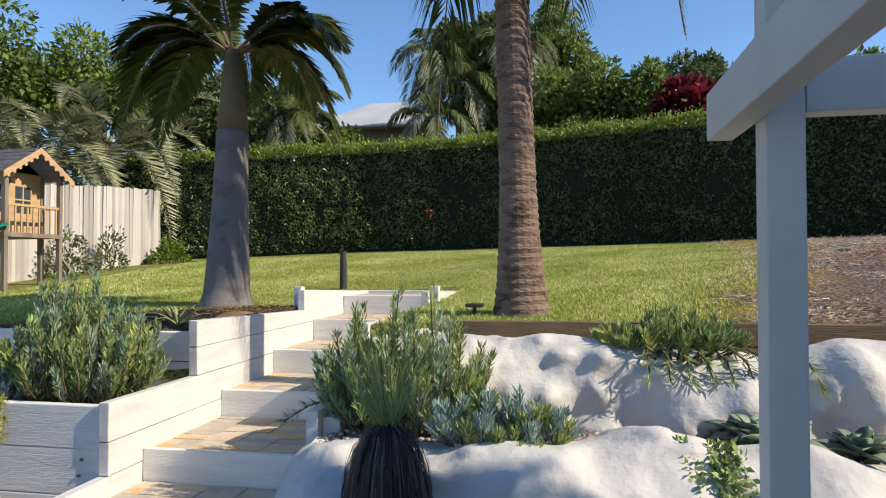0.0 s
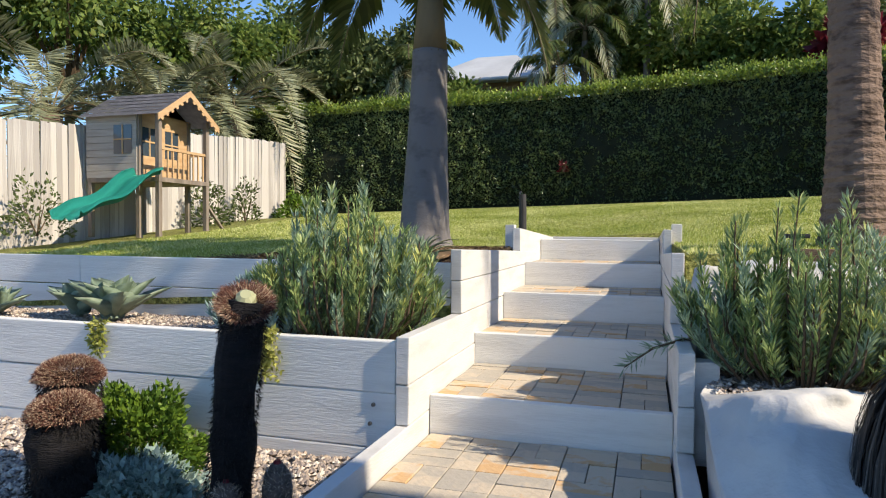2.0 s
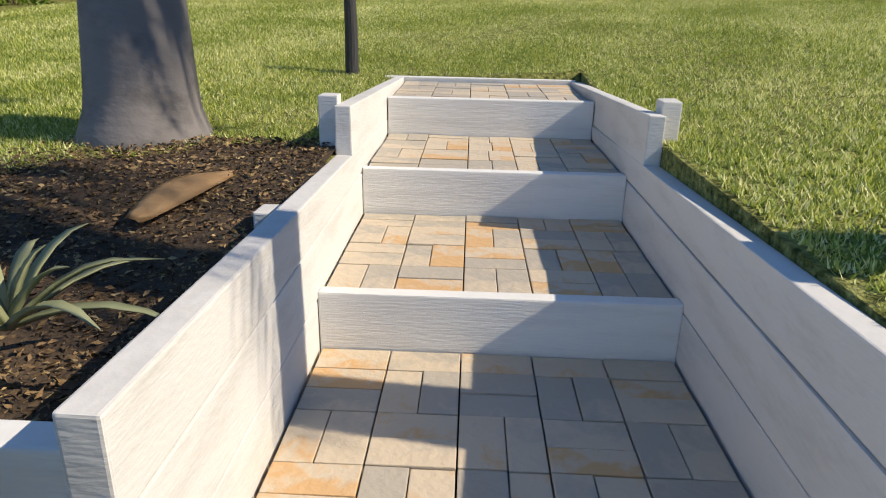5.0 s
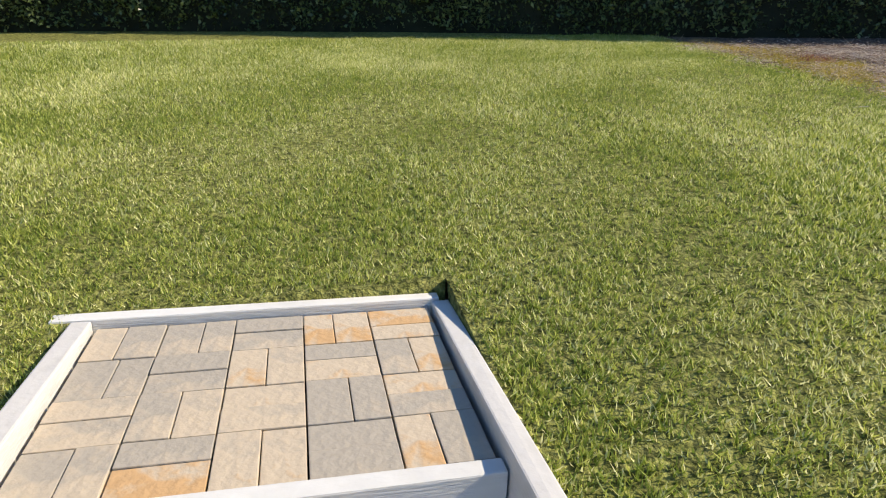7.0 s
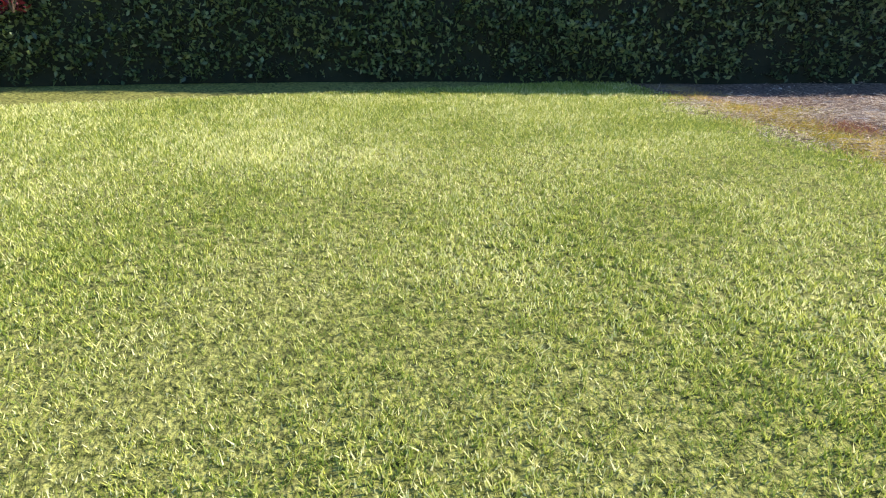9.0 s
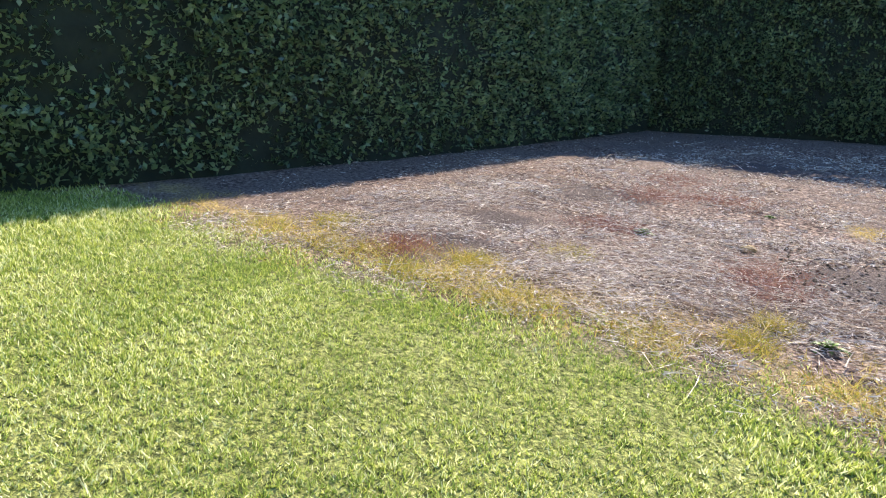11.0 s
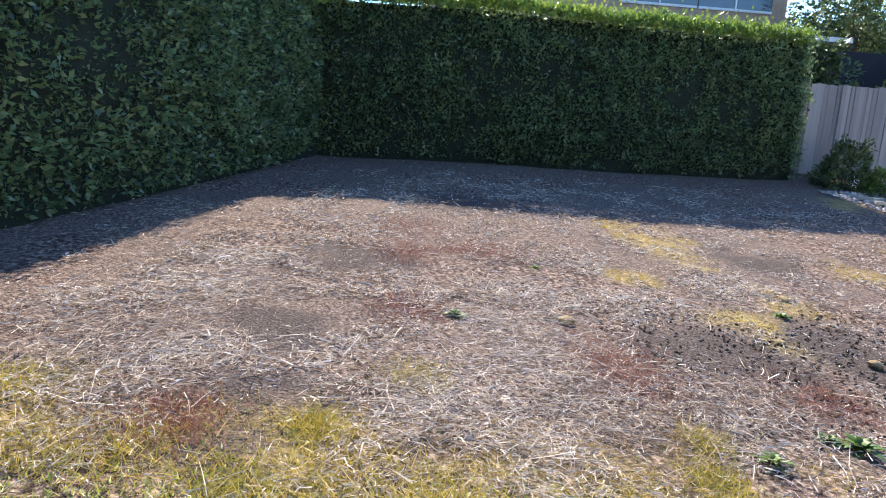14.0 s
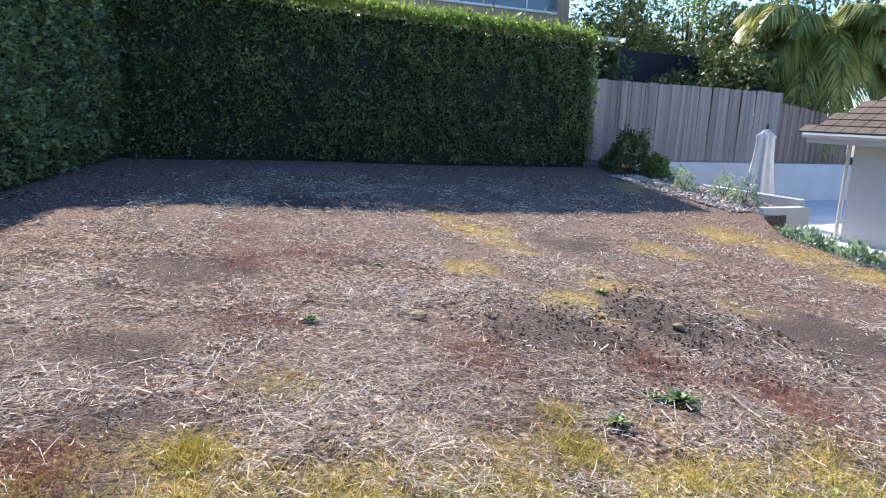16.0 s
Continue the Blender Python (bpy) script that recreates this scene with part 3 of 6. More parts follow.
# ---- white rock walls ----
def rock_wall(name, pts, label, seed, lump=0.1):
    """pts: rows of (x, base y, base z, top y, top z); a lumpy rounded wall between them."""
    A = np.array(pts, dtype=float)
    s = np.linspace(0, len(A) - 1, int((A[-1, 0] - A[0, 0]) * 34))
    C = np.stack([np.interp(s, np.arange(len(A)), A[:, k]) for k in range(5)], -1)
    prof = np.linspace(0, 1, 40)
    verts, nu, nv = [], len(s), len(prof)
    for x, by, bz, ty, tz in C:
        wob = noise.noise(Vector((x * 1.7, seed, 0.3))) * 0.07 + noise.noise(Vector((x * 4.0, seed, 1.3))) * 0.025
        for q in prof:
            if q < 0.72:
                k = q / 0.72
                a = k * math.pi / 2
                y = by + (ty - by) * (1 - math.cos(a)) ** 1.1
                z = bz - 0.12 + (tz + wob - bz + 0.12) * math.sin(a) ** 0.9
            else:
                k = (q - 0.72) / 0.28
                y = ty + 0.34 * math.sin(k * math.pi / 2)
                z = tz + wob - (1 - math.cos(k * math.pi / 2)) * 0.16
            n1 = noise.noise(Vector((x * 3.3, y * 2.6 + seed, z * 3.6)))
            n2 = noise.noise(Vector((x * 7, y * 7 + seed, z * 8)))
            n3 = noise.noise(Vector((x * 19, y * 19, z * 19 + seed)))
            n0 = noise.noise(Vector((x * 1.9 + 3, y * 1.6 + seed, z * 2.2)))
            d = n1 * lump * 1.3 + (abs(n1) - 0.2) * lump * 0.7 + n0 * lump * 1.6 + n2 * 0.034 + max(0.0, n2 - 0.2) * 0.09 + n3 * 0.007 + noise.noise(Vector((x * 34, y * 34, z * 34 + seed))) * 0.003
            verts.append((x + d * 0.2, y - d * (1 - q * 0.6), z + d * 0.5 * q))
    faces = [(i * nv + j, (i + 1) * nv + j, (i + 1) * nv + j + 1, i * nv + j + 1) for i in range(nu - 1) for j in range(nv - 1)]
    faces += [tuple(range(nv)), tuple(range((nu - 1) * nv, nu * nv))]
    me = mesh_from(name, verts, faces, M_ROCK, True)
    return tagged(new(name, me), label, "rock wall", kind="structure")


rock_wall("lower_rock_wall", [(0.68, -0.2, 0.0, 0.34, 0.6), (0.78, -0.26, 0.0, 0.25, 0.62), (0.92, -0.26, 0.0, 0.14, 0.63), (1.2, -0.14, 0.0, 0.18, 0.67), (1.5, -0.22, 0.0, 0.2, 0.69), (1.9, -0.2, 0.0, 0.3, 0.69), (2.6, -0.15, 0.0, 0.3, 0.66), (3.6, -0.1, 0.0, 0.35, 0.6), (4.4, 0.1, 0.0, 0.45, 0.6)], "lumpy white-painted boulder retaining wall of the lower tier", 2.0, 0.135)
rock_wall("upper_rock_wall", [(0.675, 0.88, 0.4, 1.12, 1.02), (1.1, 0.9, 0.5, 1.2, 1.03), (1.6, 0.85, 0.5, 1.2, 1.02), (2.3, 0.9, 0.5, 1.25, 1.03), (2.75, 0.9, 0.5, 1.25, 0.93), (3.3, 0.9, 0.5, 1.25, 1.0), (5.0, 0.85, 0.5, 1.2, 1.05), (7.0, 0.3, 0.6, 0.6, 1.25), (8.0, 0.2, 0.6, 0.5, 1.3)], "lumpy white-painted boulder retaining wall below the lawn", 7.0)
tagged(part("terrace_bed", box(0.80, 4.5, 0.45, 1.15, 0.1, 0.555, 0), M_GRAVELBED, None), "brown gravel strip between the white rock walls", "planting bed", kind="structure")
pebbles("terrace_gravel", 5000, 0.7, 4.5, 0.35, 1.0, lambda x, y: 0.555, 0.014, M_GRAVEL, "small reddish-brown gravel on the rock terrace", "gravel")
edging = thing("timber_edging", (2, 1.48, 0.9), "brown timber sleeper edging along the lawn", "garden edging")
for x0, x1 in ((1.15, 2.3), (2.3, 3.8), (3.8, 5.4)):
    part("sleeper", box(x0, x1 - 0.004, 1.42, 1.50, 0.7, float(gz((x0 + x1) / 2, 1.5)) + 0.035, 0.006, 0.004), M_SLEEPER, edging)


# ---- hedges ----
def hedge(name, pts, height, depth, n, label, seed):
    """pts: the foot of the visible face as (x, y); leaves over face, top and ends, round a core coloured near-black as
    inner shade.
    """
    r = np.random.default_rng(seed)
    P = np.array(pts, dtype=float)
    seg = np.diff(P, axis=0)
    ln = np.hypot(seg[:, 0], seg[:, 1])
    cum = np.concatenate([[0], np.cumsum(ln)])
    root = thing(name, (*P[0], float(gz(P[0, 0], P[0, 1]))), label, "hedge")

    def at(u):
        k = np.clip(np.searchsorted(cum, u, side="right") - 1, 0, len(seg) - 1)
        f = ((u - cum[k]) / ln[k])[:, None]
        q = P[k] + seg[k] * f
        nn = np.stack([seg[k][:, 1], -seg[k][:, 0]], -1) / ln[k][:, None]
        return q, nn

    def wave(q, z):
        return np.array([noise.noise(Vector((a * 0.9, b * 0.9, c * 0.9 + seed))) * 0.12 + noise.noise(Vector((a * 2.6, b * 2.6, c * 2.6))) * 0.07 for (a, b), c in zip(q, z)])

    nf = int(n * 0.72)
    u = r.uniform(0, cum[-1], nf)
    q, nn = at(u)
    h = r.uniform(0.02, 1, nf) ** 0.92 * height
    w = wave(q, h) - r.exponential(0.07, nf) - 0.10 * (h / height)
    w -= np.clip((0.5 - h) / 0.5, 0, 1) * 0.12
    w += vnoise(u, h, 4.5, seed) * 0.11
    xy = q + nn * w[:, None]
    base = gz(q[:, 0], q[:, 1])
    face = np.column_stack([xy, base + h])
    d = np.column_stack([nn * 0.7, np.full(nf, 0.1)]) + r.normal(size=(nf, 3)) * 0.6
    size = r.uniform(0.05, 0.10, nf)
    nt = n - nf
    u2 = r.uniform(0, cum[-1], nt)
    q2, nn2 = at(u2)
    off = np.where(r.uniform(0, 1, nt) < 0.45, r.normal(size=nt) * 0.1 + 0.1, r.uniform(0.0, depth, nt))
    xy2 = q2 - nn2 * off[:, None]
    top = np.column_stack([xy2, gz(q2[:, 0], q2[:, 1]) + height + wave(xy2, off) * 0.8 + r.exponential(0.05, nt) - (off < 0.12) * r.uniform(0, 0.16, nt)])
    d2 = r.normal(size=(nt, 3)) * 0.55 + np.array([0, 0, 0.8])
    ends = []
    for e, sgn in ((P[0], -1), (P[-1], 1)):
        m = int(n * 0.06)
        k = 0 if sgn < 0 else -1
        t = seg[k] / ln[k] * sgn
        nn3 = np.array([seg[k][1], -seg[k][0]]) / ln[k]
        hh = r.uniform(0.05, height, m)
        xy3 = e + t * (r.normal(size=(m, 1)) * 0.08) - nn3 * r.uniform(0, depth, (m, 1))
        ends.append(np.column_stack([xy3, gz(*e) + hh]))
    E3 = np.concatenate(ends)
    allp = np.concatenate([face, E3])
    alld = np.concatenate([d, r.normal(size=(len(E3), 3))])
    alls = np.concatenate([size, r.uniform(0.06, 0.11, len(E3))])
    part("leaves", fast_mesh("leaves", leaf_quads(allp, alld, alls, 0.5, 0.1, r), 4, M_HEDGE), None, root)
    # Top leaves get a brighter yellow-green that paints in the sun on them.
    part("top_growth", fast_mesh("top_growth", leaf_quads(top, d2, r.uniform(0.05, 0.10, nt), 0.5, 0.1, r), 4, M_HEDGELIT), None, root, "leaves along the clipped top, coloured paler as if sunlit")
    # Solid filler behind the leaves; its near-black colour paints the hedge's inner shade.
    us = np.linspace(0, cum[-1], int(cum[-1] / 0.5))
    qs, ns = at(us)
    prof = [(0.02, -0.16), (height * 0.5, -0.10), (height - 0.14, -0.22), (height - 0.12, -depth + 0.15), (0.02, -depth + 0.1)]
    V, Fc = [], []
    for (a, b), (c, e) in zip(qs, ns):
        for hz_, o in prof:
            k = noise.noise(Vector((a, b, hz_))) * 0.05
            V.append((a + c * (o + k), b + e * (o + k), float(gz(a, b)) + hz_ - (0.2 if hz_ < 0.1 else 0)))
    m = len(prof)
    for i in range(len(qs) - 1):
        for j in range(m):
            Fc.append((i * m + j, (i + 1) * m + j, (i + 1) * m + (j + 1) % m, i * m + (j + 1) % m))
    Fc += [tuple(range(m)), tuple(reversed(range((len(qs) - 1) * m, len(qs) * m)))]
    part("core", mesh_from("core", V, Fc, M_CORE), None, root, "solid near-black core standing in for the shade behind the leaves")
    return root


hedge("back_hedge", [(-10.0, 12.9), (-3.0, 13.7), (0.6, 13.4), (3.2, 12.85), (8.0, 11.25), (14.9, 9.1)], 2.72, 1.1, 120000, "tall clipped dark green leafy hedge along the back of the lawn", 3)
hedge("side_hedge", [(14.6, 9.6), (14.6, 4.5), (15.0, -0.2)], 2.85, 1.2, 60000, "tall clipped dark green hedge in shade beside the dry ground", 4)


# ---- palms ----
def frond_mesh(base, az, length, rise, droop, n=55, leaf=0.55, width=0.03, vee=0.5, hang=0.3, r=None, stalk=0.12):
    """Leaflet faces and rachis points of one arching palm frond."""
    d = np.array([math.cos(az), math.sin(az), 0.0])
    s = np.linspace(0, 1, n)
    R = np.array(base) + np.outer(s * length * (1 - 0.25 * droop * s), d)
    R[:, 2] += rise * length * s - droop * length * s ** 2.2
    T = unit(np.gradient(R, axis=0))
    side = np.cross(T, [0, 0, 1.0])
    side = unit(side)
    up = np.cross(side, T)
    env = np.sin(np.clip((s - stalk) / (1 - stalk), 0, 1) * math.pi * 0.88 + 0.28) * (s > stalk)
    V = []
    for sg in (-1, 1):
        ll = leaf * env * r.uniform(0.8, 1.1, n)
        dd = unit(side * sg + T * 0.55 + up * vee + r.normal(size=(n, 3)) * 0.10 - np.array([0, 0, hang]))
        mid = R + dd * (ll * 0.5)[:, None]
        tip = R + dd * ll[:, None] - np.array([0, 0, 1.0]) * (ll * hang * 0.6)[:, None]
        wv = T * (width * (0.4 + env))[:, None]
        k = env > 0.05
        V.append(np.stack([R - wv * 0.5, mid - wv, tip, mid + wv], 1)[k].reshape(-1, 3))
    return np.concatenate(V), R


def palm(name, base, height, r0, r1, trunk_mat, label, fronds, frond_mats, flen=1.9, shaft=0.0, leaf=0.5, seed=1, rings=0, lean=(0, 0), hang=0.3, width=0.03, bulge=0.0, nleaf=60, group="", taper=1.6, layout=()):
    r = np.random.default_rng(seed)
    root = thing(name, base, label, "palm tree", group)
    b = Vector(base)
    n = 26 if not rings else rings * 2
    path, rad = [], []
    for i in range(n + 1):
        k = i / n
        path.append(b + Vector((lean[0] * k, lean[1] * k, -0.1 + (height + 0.1) * k)))
        f = r1 + (r0 - r1) * (1 - k) ** taper + bulge * math.exp(-((k - 0.03) / 0.06) ** 2)
        if rings:
            f *= 1.0 + (0.032 if i % 2 else -0.02) + r.uniform(-0.022, 0.022)
        rad.append(f)
    part("trunk", tube(path, rad, 20), trunk_mat, root, smooth=not rings)
    top = b + Vector((lean[0], lean[1], height))
    if shaft:
        part("crownshaft", tube([top + Vector((0, 0, -0.02)), top + Vector((0, 0, shaft * 0.4)), top + Vector((0, 0, shaft))], [r1 * 1.0, r1 * 0.78, r1 * 0.5], 16), M_SHAFT, root, smooth=True)
    c = top + Vector((0, 0, shaft * 0.92))
    for i in range(len(layout) or fronds):
        az = i * 2.399 + r.uniform(-0.3, 0.3)
        lev = i / max(1, fronds - 1)
        if layout:
            az, lev = layout[i]
        V, R = frond_mesh((c.x, c.y, c.z), az, flen * r.uniform(0.85, 1.1), 1.05 - 0.95 * lev, 0.75 + 0.55 * lev + r.uniform(-0.1, 0.1), nleaf, leaf, width, 0.45, hang, r)
        fm = frond_mats[-1] if lev > 0.64 and len(frond_mats) > 1 else frond_mats[0]
        fr = part("frond", fast_mesh("frond", V, 4, fm), None, root)
        idx = list(range(0, len(R), 6)) + [len(R) - 1]
        part("stalk", tube([R[k] for k in idx], [max(0.006, 0.022 * (1 - k / len(R))) for k in idx], 5), M_SHAFT, fr)
    return root


palm("grey_palm", (-1.53, 3.62, float(gz(-1.53, 3.62))), 1.82, 0.25, 0.165, M_PALMGREY, "smooth grey-trunked palm with bottle-shaped base and arching fronds", 11, [M_FROND, M_FRONDOLD], 1.75, 0.86, 0.46, 5, bulge=0.05, lean=(0.03, 0.06), hang=0.4, width=0.034, nleaf=120, layout=((3.05, 0.42), (2.7, 0.52), (3.45, 0.3), (0.1, 0.40), (0.3, 0.58), (-0.2, 0.25), (1.9, 0.3), (1.2, 0.35), (2.3, 0.08), (0.8, 0.08), (-1.3, 0.02), (4.2, 0.1)))
palm("brown_palm", (1.60, 2.1, float(gz(1.62, 2.1))), 3.5, 0.225, 0.125, M_PALMBROWN, "tall palm with a rough brown ringed trunk beside the stairs", 16, [M_FROND], 1.9, 0.3, 0.6, 8, rings=60, hang=1.1, lean=(-0.10, 0.05), taper=7)


# ---- background palms, trees, houses ----
def leafy(name, base, h, rad, n, material, label, seed, trunk=0.18, leaf=0.16, squash=0.75, clumps=26, group="", category="tree"):
    """A tree: tapered trunk, limbs, and a crown of leaf clumps."""
    r = np.random.default_rng(seed)
    root = thing(name, base, label, category, group)
    b = np.array(base, dtype=float)
    fork = b + [0, 0, h * 0.4]
    part("trunk", tube([b - [0, 0, 0.2], b + [0.05, 0, h * 0.2], fork, b + [0.02, 0.05, h * 0.75]], [trunk, trunk * 0.8, trunk * 0.6, trunk * 0.25], 9), M_TWIG, root)
    cs, rs = [], []
    for i in range(clumps):
        d = r.normal(size=3)
        d[2] = abs(d[2]) * 0.9 - 0.25
        d = d / np.linalg.norm(d)
        c = b + [0, 0, h * 0.66] + d * np.array([rad, rad, h * 0.36 * squash / 0.75]) * r.uniform(0.35, 1.0)
        cs.append(c)
        rs.append(rad * r.uniform(0.2, 0.42))
        if i < 7:
            part("limb", tube([fork, (fork + c) / 2 + [0, 0, 0.1], c], [trunk * 0.45, trunk * 0.28, trunk * 0.08], 6), M_TWIG, root)
    k = r.integers(0, clumps, n)
    dirs = unit(r.normal(size=(n, 3)))
    P = np.array(cs)[k] + dirs * (np.array(rs)[k] * r.uniform(0.3, 1.05, n) ** 0.6)[:, None]
    part("crown", fast_mesh("crown", leaf_quads(P, dirs + r.normal(size=(n, 3)) * 0.7 + [0, 0, -0.2], r.uniform(0.6, 1.3, n) * leaf, 0.5, 0.12, r), 4, material), None, root)
    return root


BEHIND = "trees behind the hedge"
for (x, y), h, rad, n, m, words, sd in (
    ((2.6, 18.0), 5.6, 2.0, 16000, M_LEAF, "broad leafy green tree behind the hedge", 21),
    ((0.6, 18.2), 6.3, 1.9, 16000, M_LEAF, "light green leafy tree behind the hedge", 22),
    ((-0.9, 19.6), 8.3, 1.9, 16000, M_LEAFDK, "tall dark leafy tree behind the hedge", 35),
    ((0.9, 20.4), 8.4, 2.0, 16000, M_LEAF, "tall leafy tree behind the hedge", 36),
    ((4.2, 17.8), 5.6, 1.7, 14000, M_LEAF, "light green leafy tree behind the hedge", 23),
    ((6.6, 19.5), 6.5, 1.5, 12000, M_LEAFDK, "rounded dark leafy tree behind the hedge", 24),
    ((8.6, 17.8), 4.7, 1.9, 12000, M_LEAFDK, "grey-green leafy tree behind the hedge", 25),
    ((11.6, 17.2), 5.8, 1.9, 13000, M_LEAF, "green leafy tree behind the hedge", 26),
    ((14.5, 15.5), 5.2, 2.2, 9000, M_LEAFDK, "grey-green leafy tree behind the hedge", 31),
    ((-9.0, 17.0), 6.0, 2.4, 14000, M_LEAFDK, "dark dense tree behind the paling fence", 27),
    ((-14.5, 12.0), 7.6, 3.0, 15000, M_LEAF, "broad leafy tree behind the paling fence", 28),
    ((-4.6, 17.4), 3.9, 1.7, 10000, M_LEAF, "light green leafy tree behind the hedge", 32),
    ((-7.0, 16.6), 5.6, 1.8, 13000, M_LEAFDK, "dark dense tree behind the paling fence", 33),
    ((-11.5, 14.6), 6.4, 2.4, 14000, M_LEAF, "broad leafy tree behind the paling fence", 34),
    ((-17.0, 8.5), 6.4, 3.0, 12000, M_LEAF, "broad leafy tree behind the paling fence", 37),
    ((-12.0, 5.0), 5.0, 2.2, 9000, M_LEAFDK, "dark leafy tree behind the paling fence", 29),
):
    leafy("garden_tree", (x, y, 1.7), h, rad, n, m, words, sd, leaf=0.2, group=BEHIND)
leafy("red_cordyline", (5.1, 15.8, 1.8), 5.7, 0.75, 1500, M_RED, "crimson-leaved shrub above the hedge", 30, 0.05, 0.4, 0.35, clumps=12, category="shrub")
palm("date_palm", (-9.8, 12.6, 1.4), 2.9, 0.3, 0.22, M_PALMBROWN, "grey-green date palm with long arching fronds behind the fence", 26, [M_FRONDGREY, M_FRONDGREY], 3.4, 0, 0.6, 41, hang=0.05, width=0.022, nleaf=80, group="date palms")
palm("date_palm", (-10.6, 10.7, 1.35), 2.3, 0.3, 0.22, M_PALMBROWN, "grey-green date palm with long arching fronds behind the fence", 24, [M_FRONDGREY, M_FRONDGREY], 3.0, 0, 0.6, 49, hang=0.15, width=0.024, nleaf=80, group="date palms")
palm("date_palm", (-11.4, 8.6, 1.3), 2.2, 0.3, 0.22, M_PALMBROWN, "grey-green date palm with long arching fronds behind the fence", 22, [M_FRONDGREY, M_FRONDGREY], 3.6, 0, 0.6, 42, hang=0.1, width=0.022, nleaf=80, group="date palms")
for (x, y), h, sd in (((-1.3, 17.2), 4.8, 43), ((-2.3, 17.8), 6.0, 44), ((0.4, 17.4), 6.0, 45), ((-1.9, 16.6), 3.6, 46), ((-6.2, 16.0), 3.6, 48)):
    palm("slender_palm", (x, y, 1.8), h, 0.12, 0.09, M_PALMGREY, "slender palm with feathery drooping fronds behind the hedge", 11, [M_FROND, M_FRONDGREY], 2.0, 0.4, 0.6, sd, hang=0.6, width=0.028, group="slender palms")


def neighbour_house():
    h = thing("neighbour_house", (-5.5, 24, 1.5), "neighbour house with a pale grey metal hip roof", "house")
    part("wall", box(-7.6, -3.4, 21.9, 26.4, 1.2, 6.7, 0.02), M_BRICK, h)
    bm = bmesh.new()
    A = [(-8.2, 21.3, 6.65), (-2.9, 21.3, 6.65), (-2.9, 27, 6.65), (-8.2, 27, 6.65), (-6.2, 24.1, 8.2), (-4.6, 24.1, 8.2)]
    v = [bm.verts.new(p) for p in A]
    for f in ((0, 1, 5, 4), (1, 2, 5), (2, 3, 4, 5), (3, 0, 4), (3, 2, 1, 0)):
        bm.faces.new([v[i] for i in f])
    part("roof", bm, M_ROOF, h)
    part("gutter", tube([(-8.2, 21.25, 6.65), (-2.9, 21.25, 6.65)], [0.07, 0.07], 8), M_WHITEPOST, h)
    return h


neighbour_house()
ant = thing("television_antenna", (6.24, 24, 1.8), "thin metal television antenna mast against the sky", "antenna")
part("mast", tube([(6.24, 24, 1.7), (6.24, 24, 9.5)], [0.03, 0.025], 6), M_METAL, ant)
for i in range(4):
    part("element", tube([(5.94 + 0.05 * i, 23.6 + 0.2 * i, 9.45), (6.54 - 0.05 * i, 23.6 + 0.2 * i, 9.45)], [0.014, 0.014], 5), M_METAL, ant)


# ---- paling fences ----
def paling_fence(name, pts, height, material, label, seed, width=0.104, gap=-0.004, zf=None):
    f = thing(name, (pts[0][0], pts[0][1], 1.0), label, "fence")
    r = random.Random(seed)
    me = None
    base = box(-width / 2, width / 2, -0.009, 0.009, 0, 1.0, 0.003)
    me = bpy.data.meshes.new("paling")
    base.to_mesh(me)
    base.free()
    me.materials.append(material)
    for (xa, ya), (xb, yb) in zip(pts, pts[1:]):
        L = math.hypot(xb - xa, yb - ya)
        n = int(L / (width + gap))
        yaw = math.degrees(math.atan2(yb - ya, xb - xa))
        for i in range(n):
            k = (i + 0.5) / n
            x, y = xa + (xb - xa) * k, ya + (yb - ya) * k
            z = zf(x, y) if zf else float(gz(x, y))
            ob = new("paling", me)
            ob.matrix_basis = pose(x, y, z, r.uniform(-0.6, 0.6), r.uniform(-0.7, 0.7), yaw) @ pose(0, r.choice((0, 0.012)), 0) @ Matrix.Diagonal((1, 1, height + r.uniform(-0.015, 0.015), 1))
            child(ob, f)
        for hz_ in (0.3, height - 0.35):
            za = (zf(xa, ya) if zf else float(gz(xa, ya))) + hz_
            zb = (zf(xb, yb) if zf else float(gz(xb, yb))) + hz_
            nx, ny = -(yb - ya) / L * 0.05, (xb - xa) / L * 0.05
            part("rail", tube([(xa + nx, ya + ny, za), (xb + nx, yb + ny, zb)], [0.035, 0.035], 4), M_SLEEPER, f)
    return f


paling_fence("paling_fence", [(-8.0, 2.2), (-8.0, 12.2)], 1.8, M_FENCE, "sunlit weathered grey timber paling fence", 5)


# ---- pergola at the start ----
pergola = thing("pergola", (2.6, -0.5, 0), "white-painted timber pergola post with overhanging beams", "pergola")
part("post", box(2.49, 2.60, -0.61, -0.50, -0.02, 2.6, 0.006), M_WHITEPOST, pergola)
part("beam", box(2.40, 2.486, -4.5, -0.24, 1.865, 2.03, 0.006), M_WHITEPOST, pergola)
part("cross_beam", box(2.605, 6.0, -0.60, -0.51, 1.88, 2.04, 0.006), M_WHITEPOST, pergola)


# ---- plants ----
def strip(P0, D, L, W, bend, r, seg=3):
    """Thin curved strands: start points, directions, lengths, widths, and a bend vector added along them."""
    n = len(P0)
    side = unit(np.cross(D, r.normal(size=(n, 3))))
    out = []
    prev = None
    for i in range(seg + 1):
        k = i / seg
        c = P0 + D * (L * k)[:, None] + bend * (L * k * k)[:, None]
        w = side * (W * (1 - 0.85 * k))[:, None]
        a, b = c - w, c + w
        if prev is not None:
            out.append(np.stack([prev[0], a, b, prev[1]], 1))
        prev = (a, b)
    return np.concatenate(out).reshape(-1, 3)


